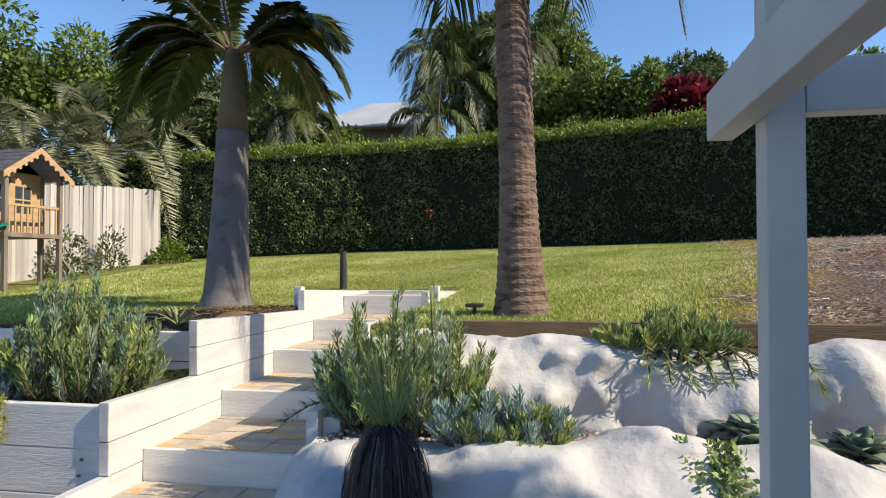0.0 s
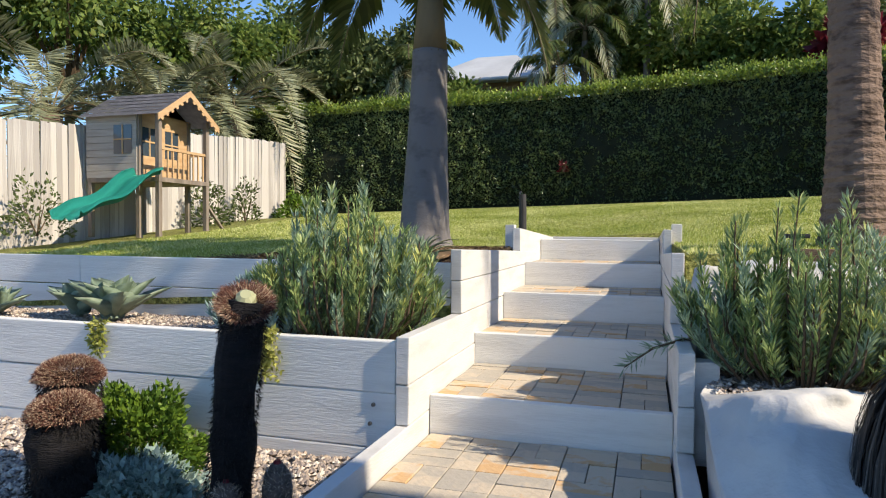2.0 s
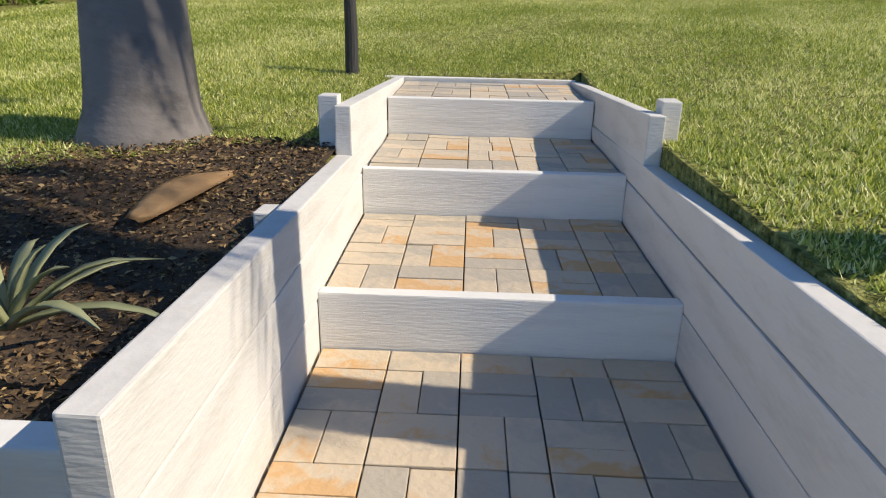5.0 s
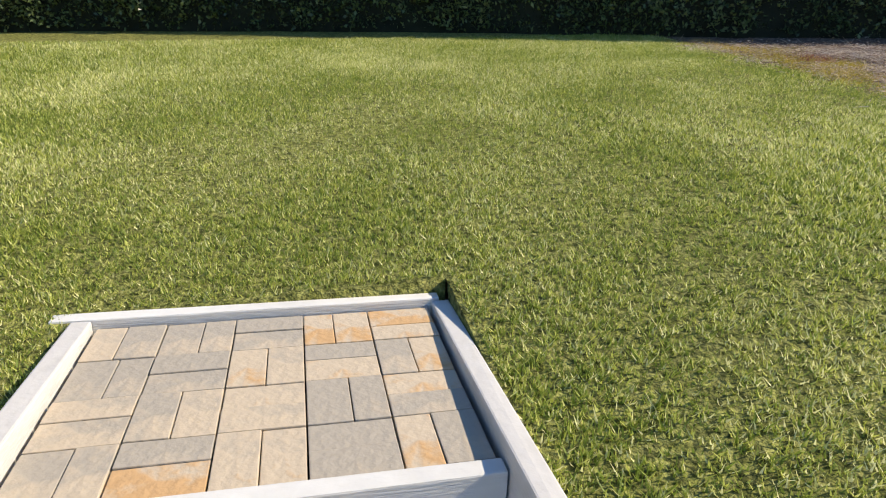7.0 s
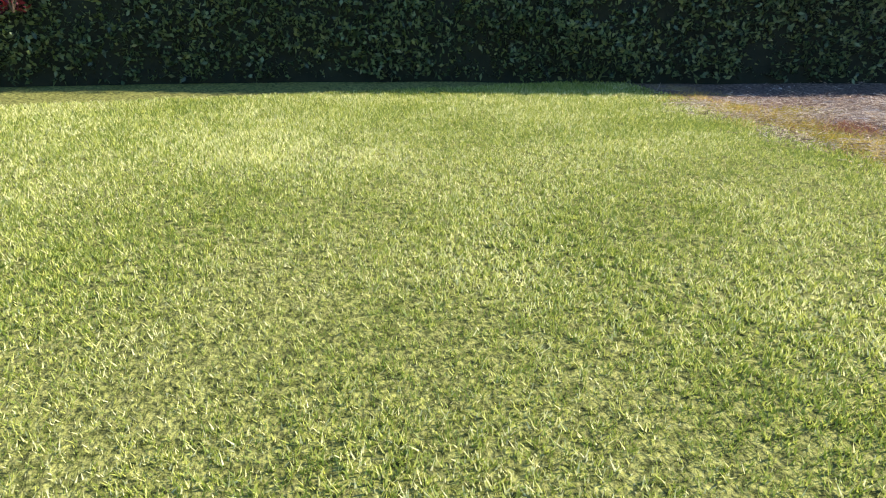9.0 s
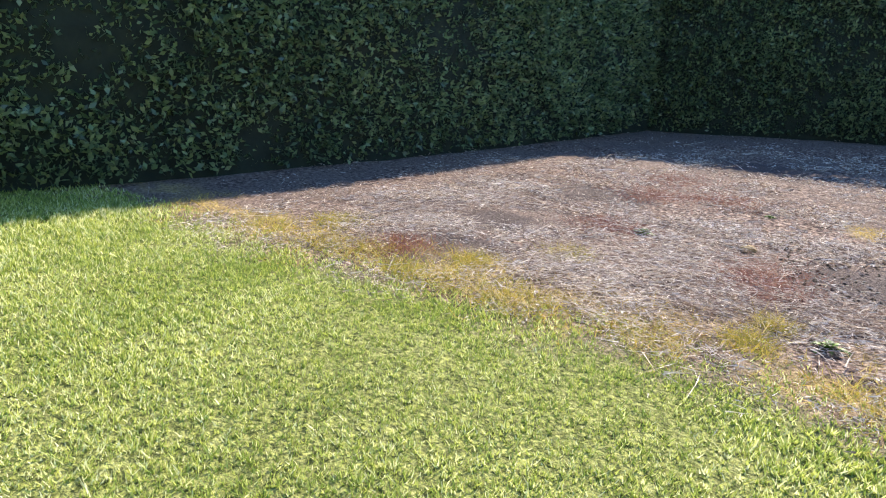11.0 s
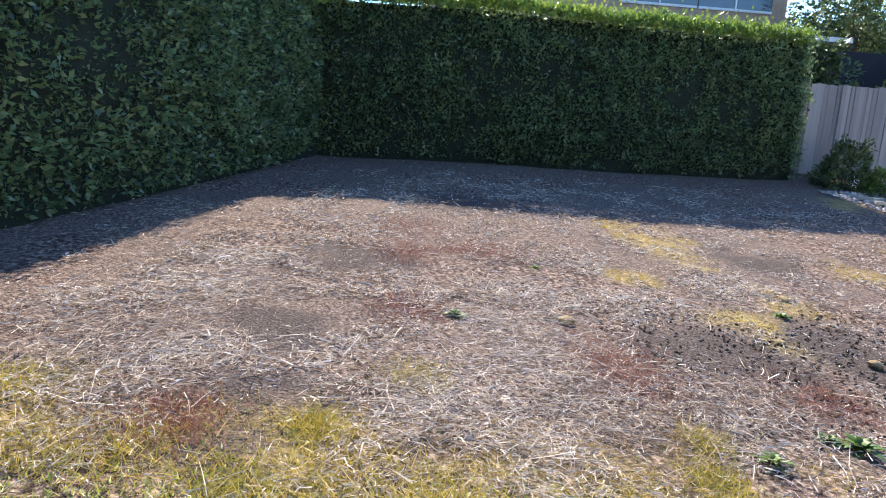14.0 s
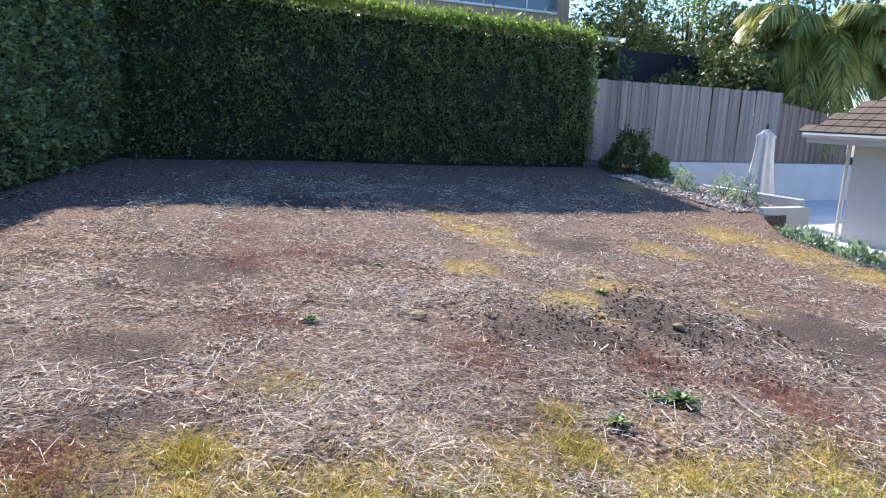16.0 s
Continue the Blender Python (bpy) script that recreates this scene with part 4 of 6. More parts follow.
def needle_bush(name, c, rx, ry, h, stems, per, mats, label, seed, leaf=0.075, spread=1.0, fill=0.72):
    """A bush of upright stems crowded with narrow pointed leaves."""
    r = np.random.default_rng(seed)
    root = thing(name, c, label, "shrub")
    base = np.array(c, dtype=float)
    groups = [[] for _ in mats]
    for i in range(stems):
        a = r.uniform(0, 6.283)
        q = math.sqrt(r.uniform(0, 1))
        foot = base + [math.cos(a) * rx * q * 0.55, math.sin(a) * ry * q * 0.55, 0]
        hh = h * (1 - 0.55 * q ** 2) * r.uniform(0.42, 1.06)
        tip = base + [math.cos(a) * rx * q * spread, math.sin(a) * ry * q * spread, hh]
        mid = (foot + tip) / 2 + [math.cos(a) * rx * 0.12, math.sin(a) * ry * 0.12, -hh * 0.06]
        if i % 2 == 0:
            part("stem", tube([foot - [0, 0, 0.03], mid, tip], [0.008, 0.006, 0.003], 5), M_TWIG, root)
        t = 1 - fill * r.uniform(0, 1, per) ** 1.35
        P = ((1 - t) ** 2)[:, None] * foot + (2 * t * (1 - t))[:, None] * mid + (t ** 2)[:, None] * tip
        tang = unit(tip - mid)
        w = r.uniform(0, 6.283, per)
        rad = np.column_stack([np.cos(w), np.sin(w), np.zeros(per)])
        D = tang * 0.9 + rad * (0.85 - 0.45 * t)[:, None] + r.normal(size=(per, 3)) * 0.14
        groups[r.integers(0, len(mats))].append(leaf_quads(P + rad * 0.006, D, r.uniform(0.7, 1.2, per) * leaf, 0.17, 0.03, r))
    for g, m in zip(groups, mats):
        if g:
            part("foliage", fast_mesh("foliage", np.concatenate(g), 4, m), None, root)
    return root


needle_bush("blue_chalk_bush", (-1.08, 1.02, 0.575), 0.52, 0.38, 0.80, 190, 120, [M_NEEDLE, M_NEEDLE2, M_NEEDLE2], "grey-green upright succulent bush with finger-like leaves", 51, 0.056, fill=0.92)
needle_bush("blue_chalk_bush", (-1.45, 0.86, 0.575), 0.4, 0.18, 0.34, 70, 80, [M_NEEDLE, M_BLUE], "low grey-blue succulent bush spilling at the bed edge", 52, 0.055)
needle_bush("green_needle_bush", (1.06, 0.78, 0.56), 0.50, 0.32, 0.75, 165, 110, [M_NEEDLE2, M_NEEDLE, M_NEEDLE2], "green upright succulent bush with finger-like leaves beside the stairs", 53, 0.052, fill=0.9)
needle_bush("green_needle_bush", (1.6, 0.4, 0.58), 0.36, 0.2, 0.26, 80, 80, [M_NEEDLE2, M_BLUE], "low blue-green succulent spilling over the white rock", 54, 0.055)
needle_bush("green_needle_bush", (2.5, 1.2, 0.93), 0.42, 0.22, 0.24, 80, 80, [M_NEEDLE2], "low green succulent hanging over the upper white rock", 55, 0.055)


def stray_branch(parent_bush, pts, n, material, seed):
    """One long side branch of a bush with narrow leaves along it."""
    r = np.random.default_rng(seed)
    P = np.array(pts, dtype=float)
    st_ = part("stem", tube(pts, [0.008, 0.007, 0.006, 0.003], 6), M_TWIG, parent_bush)
    t = r.uniform(0.3, 1, n) * (len(P) - 1)
    k = np.minimum(t.astype(int), len(P) - 2)
    Q = P[k] + (P[k + 1] - P[k]) * (t - k)[:, None]
    T = unit(P[k + 1] - P[k])
    w = r.normal(size=(n, 3))
    part("foliage", fast_mesh("foliage", leaf_quads(Q, T * 0.7 + unit(w) * 0.6 + [0, 0, 0.15], r.uniform(0.05, 0.085, n), 0.13, 0.03, r), 4, material), None, st_)


for ob in [o for o in bpy.data.objects if o.name == "green_needle_bush"]:
    stray_branch(ob, [(0.95, 0.8, 0.66), (0.62, 0.93, 0.68), (0.48, 0.87, 0.64), (0.36, 0.8, 0.56)], 70, M_NEEDLE, 5)


for ob in [o for o in bpy.data.objects if o.name == "green_needle_bush.002"]:
    for k in range(9):
        x = 2.32 + 0.07 * k
        dx = 0.02 + 0.035 * k
        stray_branch(ob, [(x, 1.2, 0.98), (x + dx * 0.4, 1.04, 1.0), (x + dx * 0.8, 0.97, 0.93), (x + dx, 0.93, 0.84 - 0.02 * (k % 3))], 46, M_NEEDLE2, 60 + k)


def hanging_plant(name, c, width, drop, n, material, label, seed, out=-0.07, strands=16, leaf=0.03, slope=0.0):
    """Strands of small leaves hanging down a wall face."""
    r = np.random.default_rng(seed)
    root = thing(name, c, label, "trailing plant")
    V = []
    for i in range(strands):
        x = c[0] + r.uniform(-width, width)
        L = drop * r.uniform(0.5, 1.05)
        m = n // strands
        t = r.uniform(0, 1, m)
        P = np.column_stack([x + r.normal(size=m) * 0.012 + t * r.uniform(-0.03, 0.03), c[1] + out * np.minimum(1, t * 4) - slope * t + r.normal(size=m) * 0.012, c[2] + 0.015 - t * L])
        V.append(leaf_quads(P, r.normal(size=(m, 3)) + [0, -0.6, -0.2], r.uniform(0.7, 1.3, m) * leaf, 0.45, 0.1, r))
    part("foliage", fast_mesh("foliage", np.concatenate(V), 4, material), None, root)
    return root


hanging_plant("trailing_sedum", (-1.33, 0.63, 0.655), 0.07, 0.24, 900, M_YTRAIL, "yellow-green trailing sedum hanging over the white sleeper wall", 61, -0.04)
hanging_plant("trailing_sedum", (-2.35, 0.63, 0.655), 0.03, 0.22, 300, M_YTRAIL, "thin yellow-green trailing sedum hanging over the white sleeper wall", 62, -0.03, 6)
hanging_plant("trailing_rosemary", (2.5, 0.32, 0.66), 0.10, 0.42, 1100, M_NEEDLE2, "dark green trailing plant hanging down the white rock", 63, -0.05, 14, 0.045, 0.42)


def rosette(name, c, n, L, w, material, label, seed, lift=(0.2, 1.3), category="succulent", curl=0.25, thick=0.018, tilt=(0, 0)):
    """A rosette of separate pointed fleshy leaves."""
    r = random.Random(seed)
    root = thing(name, c, label, category)
    for i in range(n):
        a = i * 2.39996 + r.uniform(-0.15, 0.15)
        k = i / n
        el = lift[0] + (lift[1] - lift[0]) * k + r.uniform(-0.08, 0.08)
        ll = L * (1 - 0.45 * k) * r.uniform(0.85, 1.1)
        d = Vector((math.cos(a) * math.cos(el) + tilt[0], math.sin(a) * math.cos(el) + tilt[1], math.sin(el))).normalized()
        side = d.cross(Vector((0, 0, 1))).normalized()
        up = side.cross(d)
        bm = bmesh.new()
        rows = []
        for j in range(6):
            s = j / 5
            ww = w * (0.55 + 0.9 * s - 1.45 * s ** 3.2) * 0.5
            ww = max(ww, 0.0015)
            p = Vector(c) + d * (ll * s) + Vector((0, 0, -1)) * (curl * ll * s ** 2.4) + up * 0.0
            th = thick * (1 - s) + 0.002
            rows.append([bm.verts.new(p - side * ww + up * ww * 0.4), bm.verts.new(p + up * 0.001), bm.verts.new(p + side * ww + up * ww * 0.4), bm.verts.new(p - up * th)])
        for x, y in zip(rows, rows[1:]):
            for q in range(4):
                bm.faces.new((x[q], x[(q + 1) % 4], y[(q + 1) % 4], y[q]))
        part("leaf", bm, material, root, smooth=True)
    return root


AGX = -2.71
rosette("agave", (AGX, 1.1, 0.60), 32, 0.42, 0.22, M_AGAVE, "large grey-green agave rosette in the raised bed", 71, (0.55, 1.45), curl=0.08)
rosette("agave", (AGX - 0.36, 1.2, 0.60), 26, 0.33, 0.19, M_AGAVE, "smaller grey-green agave rosette in the raised bed", 72, (0.55, 1.45), curl=0.08)
rosette("agave", (AGX - 0.95, 1.1, 0.60), 22, 0.30, 0.12, M_AGAVE, "grey-green agave rosette in the raised bed", 73, (0.42, 1.4), curl=0.1)
rosette("agave", (2.8, 0.66, 0.58), 26, 0.34, 0.13, M_AGAVE, "dark grey-green agave rosette on the rock terrace", 74)
rosette("agave", (3.2, 0.58, 0.58), 20, 0.27, 0.1, M_AGAVE, "grey-green agave rosette on the rock terrace", 75)
rosette("bromeliad", (-0.96, 1.85, 0.98), 18, 0.42, 0.035, M_BROM, "pale spiky bromeliad beside the palm", 76, (0.35, 1.25), "bromeliad", 0.35, 0.006)


def low_shrub(name, c, rx, ry, h, n, material, label, seed, leaf=0.035, category="shrub"):
    r = np.random.default_rng(seed)
    root = thing(name, c, label, category)
    d = unit(r.normal(size=(n, 3)))
    d[:, 2] = np.abs(d[:, 2])
    lum = 1 + 0.22 * np.sin(d[:, 0] * 7 + seed) * np.sin(d[:, 1] * 6) + 0.12 * np.sin(d[:, 2] * 9)
    P = np.array(c) + d * np.array([rx, ry, h]) * (lum * r.uniform(0.55, 1.0, n) ** 0.5)[:, None]
    part("foliage", fast_mesh("foliage", leaf_quads(P, d + r.normal(size=(n, 3)) * 0.6, r.uniform(0.7, 1.3, n) * leaf, 0.5, 0.12, r), 4, material), None, root)
    for i in range(5):
        a = i * 1.256
        part("stem", tube([c, (c[0] + math.cos(a) * rx * 0.5, c[1] + math.sin(a) * ry * 0.5, c[2] + h * 0.6)], [0.012, 0.004], 5), M_TWIG, root)
    return root


low_shrub("lime_shrub", (-1.85, 0.33, 0.03), 0.34, 0.22, 0.33, 7000, M_LIME, "bright lime-green low mounded shrub on the gravel", 81)
low_shrub("blue_groundcover", (-1.68, 0.10, 0.0), 0.34, 0.22, 0.14, 5000, M_BLUE, "pale blue-green succulent groundcover on the gravel", 82, 0.045, "groundcover")
low_shrub("dark_shrub", (14.5, -0.95, 2.0), 0.55, 0.5, 0.85, 3000, M_LEAFDK, "dark rounded shrub at the hedge end", 83, 0.08)
low_shrub("dark_shrub", (13.9, -1.2, 1.95), 0.3, 0.3, 0.45, 1500, M_LEAF, "small green shrub beside the low bed wall", 84, 0.07)
low_shrub("fence_shrub", (-7.6, 8.6, 1.2), 0.3, 0.5, 0.8, 700, M_LEAFDK, "sparse climbing shrub against the paling fence", 85, 0.08)
low_shrub("fence_shrub", (-7.55, 9.8, 1.3), 0.25, 0.35, 0.8, 500, M_LEAFDK, "sparse climbing shrub against the paling fence", 86, 0.08)
low_shrub("fence_shrub", (-7.4, 11.7, 1.4), 0.45, 0.4, 0.55, 700, M_LIME, "yellow-green shrub at the fence end", 87, 0.1)
low_shrub("fence_shrub", (-7.5, 4.8, 1.05), 0.25, 0.5, 0.7, 500, M_LEAFDK, "sparse climbing shrub against the paling fence", 88, 0.07)
low_shrub("hedge_flower", (-1.42, 13.45, 2.55), 0.1, 0.06, 0.22, 60, M_RED, "small red flower spike in front of the dark hedge", 89, 0.07, "flower")
for k, (x, y, s) in enumerate(((9.0, 0.1, 0.42), (8.2, 0.3, 0.4), (9.9, -0.55, 0.32))):
    low_shrub("edge_shrub", (x, y, 1.15), s, s * 0.7, s * 1.1, 700, M_NEEDLE, "loose grey-green shrub at the edge of the slope", 90 + k, 0.1)
for k, (x, y) in enumerate(((11.2, -0.9), (11.9, -1.1), (12.6, -0.8), (13.1, -1.1))):
    low_shrub("bed_shrub", (x, y, 1.78), 0.25, 0.2, 0.42, 420, M_NEEDLE, "small sparse grey-leaved shrub in the stony bed", 95 + k, 0.06)


def shaggy_trunk(name, c, h, r0, label, seed, lean=(0, 0), open_top=True):
    """A black fibrous trunk with a bristly rust-coloured crown."""
    r = np.random.default_rng(seed)
    root = thing(name, c, label, "trunk")
    b = np.array(c, dtype=float)
    pts, rad = [], []
    for i in range(15):
        k = i / 14
        pts.append(b + [lean[0] * k, lean[1] * k + 0.02 * math.sin(k * 7), -0.04 + (h + 0.04) * k])
        rad.append(r0 * (1.0 + 0.07 * math.sin(k * 17 + seed) - 0.1 * k))
    part("trunk", tube(pts, rad, 18, wob=0.05), M_BLACKRING, root)
    n = 3600
    a, k = r.uniform(0, 6.283, n), r.uniform(0.02, 0.98, n)
    out = np.column_stack([np.cos(a), np.sin(a), np.zeros(n)])
    P = b + out * (r0 * 0.97) + np.column_stack([lean[0] * k, lean[1] * k, k * h])
    part("shag", fast_mesh("shag", strip(P, unit(out * 0.6 + np.array([0, 0, -0.5]) + r.normal(size=(n, 3)) * 0.25), r.uniform(0.012, 0.028, n), np.full(n, 0.002), np.zeros((n, 3)), r, 1), 4, M_BLACK), None, root)
    top = b + [lean[0], lean[1], h]
    m = 4200 if open_top else 6000
    a = r.uniform(0, 6.283, m)
    out = np.column_stack([np.cos(a), np.sin(a), np.zeros(m)])
    rr = r.uniform(0.55, 0.98, m)
    axis = np.array([0.38, -0.55, 0.74]) if open_top else np.array([0, 0, 1.0])
    out = unit(out - axis * (out @ axis)[:, None])
    P = top + out * (r0 * rr)[:, None] - axis * (0.02 if open_top else 0.05)
    if not open_top:
        P = P - out * (r0 * (1 - r.uniform(0, 1, m) ** 0.5))[:, None] + axis * 0.05
    D = unit(out * (r.uniform(0.05, 0.45, m) + (rr > 0.8) * 0.5)[:, None] + axis * 0.9 + r.normal(size=(m, 3)) * 0.12)
    if not open_top:
        dome = unit(r.normal(size=(m, 3)))
        dome[:, 2] = np.abs(dome[:, 2])
        P = top - np.array([0, 0, 0.03]) + dome * r0 * np.array([1.02, 1.02, 0.7])
        D, out = unit(dome + r.normal(size=(m, 3)) * 0.45), dome
    hair = r.uniform(0.028, 0.044, m) if open_top else r.uniform(0.012, 0.024, m)
    part("crown_bristle", fast_mesh("crown_bristle", strip(P, D, hair, np.full(m, 0.0022), out * 0.38 - axis * 0.15, r, 4), 4, M_RUSTHAIR), None, root, "rust and cream bristles round the top")
    if open_top:
        part("cut_core", tube([top - axis * 0.06, top + axis * 0.03, top + axis * 0.045], [0.044, 0.038, 0.022], 10, wob=0.08), M_BROM, root, "pale yellow cut core")
    return root


shaggy_trunk("shaggy_black_trunk", (-1.13, 0.0, 0), 0.88, 0.085, "black shaggy cut tree-fern trunk with a bristly rust crown", 1, (0.11, -0.02))
shaggy_trunk("shaggy_black_trunk", (-1.84, -0.10, 0), 0.42, 0.125, "short black shaggy trunk with a dark red bristly crown", 2, (0.02, 0), False)
shaggy_trunk("shaggy_black_trunk", (-1.93, 0.06, 0), 0.53, 0.122, "short black shaggy trunk with a dark red bristly crown", 3, (-0.03, 0), False)


def barrel_cactus(c, h, rad, seed):
    r = np.random.default_rng(seed)
    root = thing("barrel_cactus", c, "small woolly grey-brown barrel cactus with a red crown on gravel", "cactus", "barrel cacti")
    b = np.array(c)
    prof = [(0.75, -0.02), (0.98, h * 0.25), (1.0, h * 0.6), (0.8, h * 0.85), (0.35, h)]
    part("body", tube([b + [0, 0, z] for _, z in prof], [rad * k for k, _ in prof], 16), M_SPINE, root, smooth=True)
    n = 1100
    a, k = r.uniform(0, 6.283, n), r.uniform(0.05, 0.97, n)
    out = np.column_stack([np.cos(a), np.sin(a), 0.3 + k * 0.7])
    P = b + np.column_stack([np.cos(a), np.sin(a), np.zeros(n)]) * (rad * np.interp(k, [0, 0.3, 0.6, 0.85, 1], [0.8, 0.98, 1, 0.8, 0.35]))[:, None] + np.column_stack([0 * k, 0 * k, k * h])
    part("wool", fast_mesh("wool", strip(P, unit(out + r.normal(size=(n, 3)) * 0.4), np.full(n, 0.022), np.full(n, 0.0008), np.zeros((n, 3)), r, 1), 4, M_STRAW), None, root)
    part("flower", tube([b + [0, 0, h - 0.01], b + [0, 0, h + 0.012]], [rad * 0.35, rad * 0.2], 9, wob=0.1), M_RED, root, "red crown flower")


barrel_cactus((-1.08, -0.06, 0), 0.19, 0.05, 1)
barrel_cactus((-0.93, 0.06, 0), 0.24, 0.06, 2)
barrel_cactus((-0.95, -0.10, 0), 0.12, 0.045, 3)


def grass_tree():
    r = np.random.default_rng(9)
    c = np.array([1.2, -0.08, 0.0])
    root = thing("grass_tree", tuple(c), "grass tree with a black drooping skirt and thin upright green leaves", "grass tree")
    part("trunk", tube([c, c + [0, 0, 0.45], c + [0, 0, 0.78]], [0.07, 0.06, 0.035], 12), M_BLACKRING, root)
    n = 800
    a = r.uniform(0, 6.283, n)
    out = np.column_stack([np.cos(a), np.sin(a), np.zeros(n)])
    P = c + [0, 0, 0.78] + out * 0.03 + np.column_stack([0 * a, 0 * a, r.uniform(-0.1, 0.03, n)])
    D = unit(out * r.uniform(0.4, 0.95, n)[:, None] + np.array([0, 0, 0.12]))
    L = r.uniform(0.22, 0.52, n)
    V = []
    k0 = None
    for i in range(6):
        k = i / 5
        p = P + out * (0.16 * (1 - (1 - k) ** 2.4) * r.uniform(0.97, 1.03, n))[:, None] * (0.4 + 0.6 * (D[:, :1] ** 2 + D[:, 1:2] ** 2)) + np.array([0, 0, -1.0]) * (L * 1.5 * k ** 1.7)[:, None]
        sd = np.column_stack([-np.sin(a), np.cos(a), 0 * a]) * 0.0028
        if k0 is not None:
            V.append(np.stack([k0 - sd, p - sd, p + sd, k0 + sd], 1))
        k0 = p
    part("skirt", fast_mesh("skirt", np.concatenate(V).reshape(-1, 3), 4, M_SKIRT), None, root, "black drooping dead leaf skirt")
    m = 260
    a = r.uniform(0, 6.283, m)
    out = np.column_stack([np.cos(a), np.sin(a), np.zeros(m)])
    D = unit(out * r.uniform(0.05, 0.55, m)[:, None] + np.array([0, 0, 1.0]))
    part("foliage", fast_mesh("foliage", strip(np.repeat((c + [0, 0, 0.75])[None], m, 0) + out * 0.02, D, r.uniform(0.22, 0.45, m), np.full(m, 0.0015), out * 0.25, r, 4), 4, M_NEEDLE2), None, root)


grass_tree()


# ---- small things on the lawn ----
bol = thing("garden_bollard", (-0.965, 5.62, 1.14), "short weathered dark timber post standing in the lawn", "bollard")
bz = float(gz(-0.965, 5.62))
part("post", tube([(-0.965, 5.62, bz - 0.1), (-0.965, 5.625, bz + 0.3), (-0.97, 5.63, 1.60)], [0.05, 0.046, 0.042], 14), M_DARKPOST, bol)
part("tap", tube([(-0.995, 5.61, 1.59), (-1.0, 5.61, 1.625), (-0.975, 5.61, 1.63)], [0.008, 0.007, 0.012], 8), M_METAL, bol)
sl = thing("spike_light", (1.27, 2.0, 1.0), "small black solar spike light at the palm foot", "garden light")
part("stake", tube([(1.27, 2.0, 0.95), (1.27, 2.0, 1.13)], [0.012, 0.014], 8), M_DARKPOST, sl)
part("head", box(1.21, 1.33, 1.95, 2.05, 1.13, 1.155, 0.006), M_DARKPOST, sl)


def mulch():
    r = np.random.default_rng(31)
    n = 34000
    x, y = r.uniform(-2.9, -0.66, n), r.uniform(1.62, 3.56, n)
    k = (x + 0.72) / 2.2 * -1 + (y - 1.6) / 1.9 * 0.75 < 1.05 + r.normal(size=n) * 0.08
    x, y = x[k], y[k]
    n = len(x)
    P = np.column_stack([x, y, gz(x, y) + 0.012 + r.uniform(0, 0.02, n)])
    a = r.uniform(0, 6.283, n)
    D = np.column_stack([np.cos(a), np.sin(a), r.normal(size=n) * 0.25])
    me = fast_mesh("bark_mulch", leaf_quads(P, D, r.uniform(0.008, 0.034, n), 0.4, 0.14, r), 4, M_BARK)
    tagged(new("bark_mulch", me), "brown bark mulch and dead leaf litter round the palm", "mulch", kind="stuff")
    xs, ys = np.linspace(-2.9, -0.645, 24), np.linspace(1.6, 3.7, 20)
    V = [(a, b, float(gz(a, b)) + 0.022 - 0.1 * max(0, (b - 3.45) * 3, (-(a + 0.72) / 2.2 + (b - 1.6) / 1.9 * 0.75 - 0.95 + 0.1 * noise.noise(Vector((a * 4, b * 4, 0)))) * 4)) for a in xs for b in ys]
    F = [(i * 20 + j, (i + 1) * 20 + j, (i + 1) * 20 + j + 1, i * 20 + j + 1) for i in range(23) for j in range(19)]
    tagged(new("mulch_bed", mesh_from("mulch_bed", V, F, M_SOIL, True)), "dark soil under bark mulch beside the stairs", "soil", kind="structure")


mulch()


def palm_boot():
    bm = bmesh.new()
    rows = []
    for i in range(12):
        k = i / 11
        w = 0.055 * math.sin(math.pi * min(1, k * 0.85 + 0.12)) + 0.006
        rows.append([bm.verts.new((-1.10 + 0.15 * k + q * w, 2.60 + 0.50 * k, float(gz(-1.0, 2.85)) + 0.03 + 0.03 * k + 0.035 * math.sin(k * 3) - abs(q) * 0.012 - q * w * 0.25)) for q in (-1, -0.4, 0.4, 1)])
    for a, b in zip(rows, rows[1:]):
        for q in range(3):
            bm.faces.new((a[q], a[q + 1], b[q + 1], b[q]))
    bmesh.ops.solidify(bm, geom=bm.faces[:], thickness=0.006)
    ob = part("fallen_palm_sheath", bm, M_PLAYIN, None, smooth=True)
    tagged(ob, "dry yellow and tan palm sheath lying on the mulch", "palm sheath")


palm_boot()


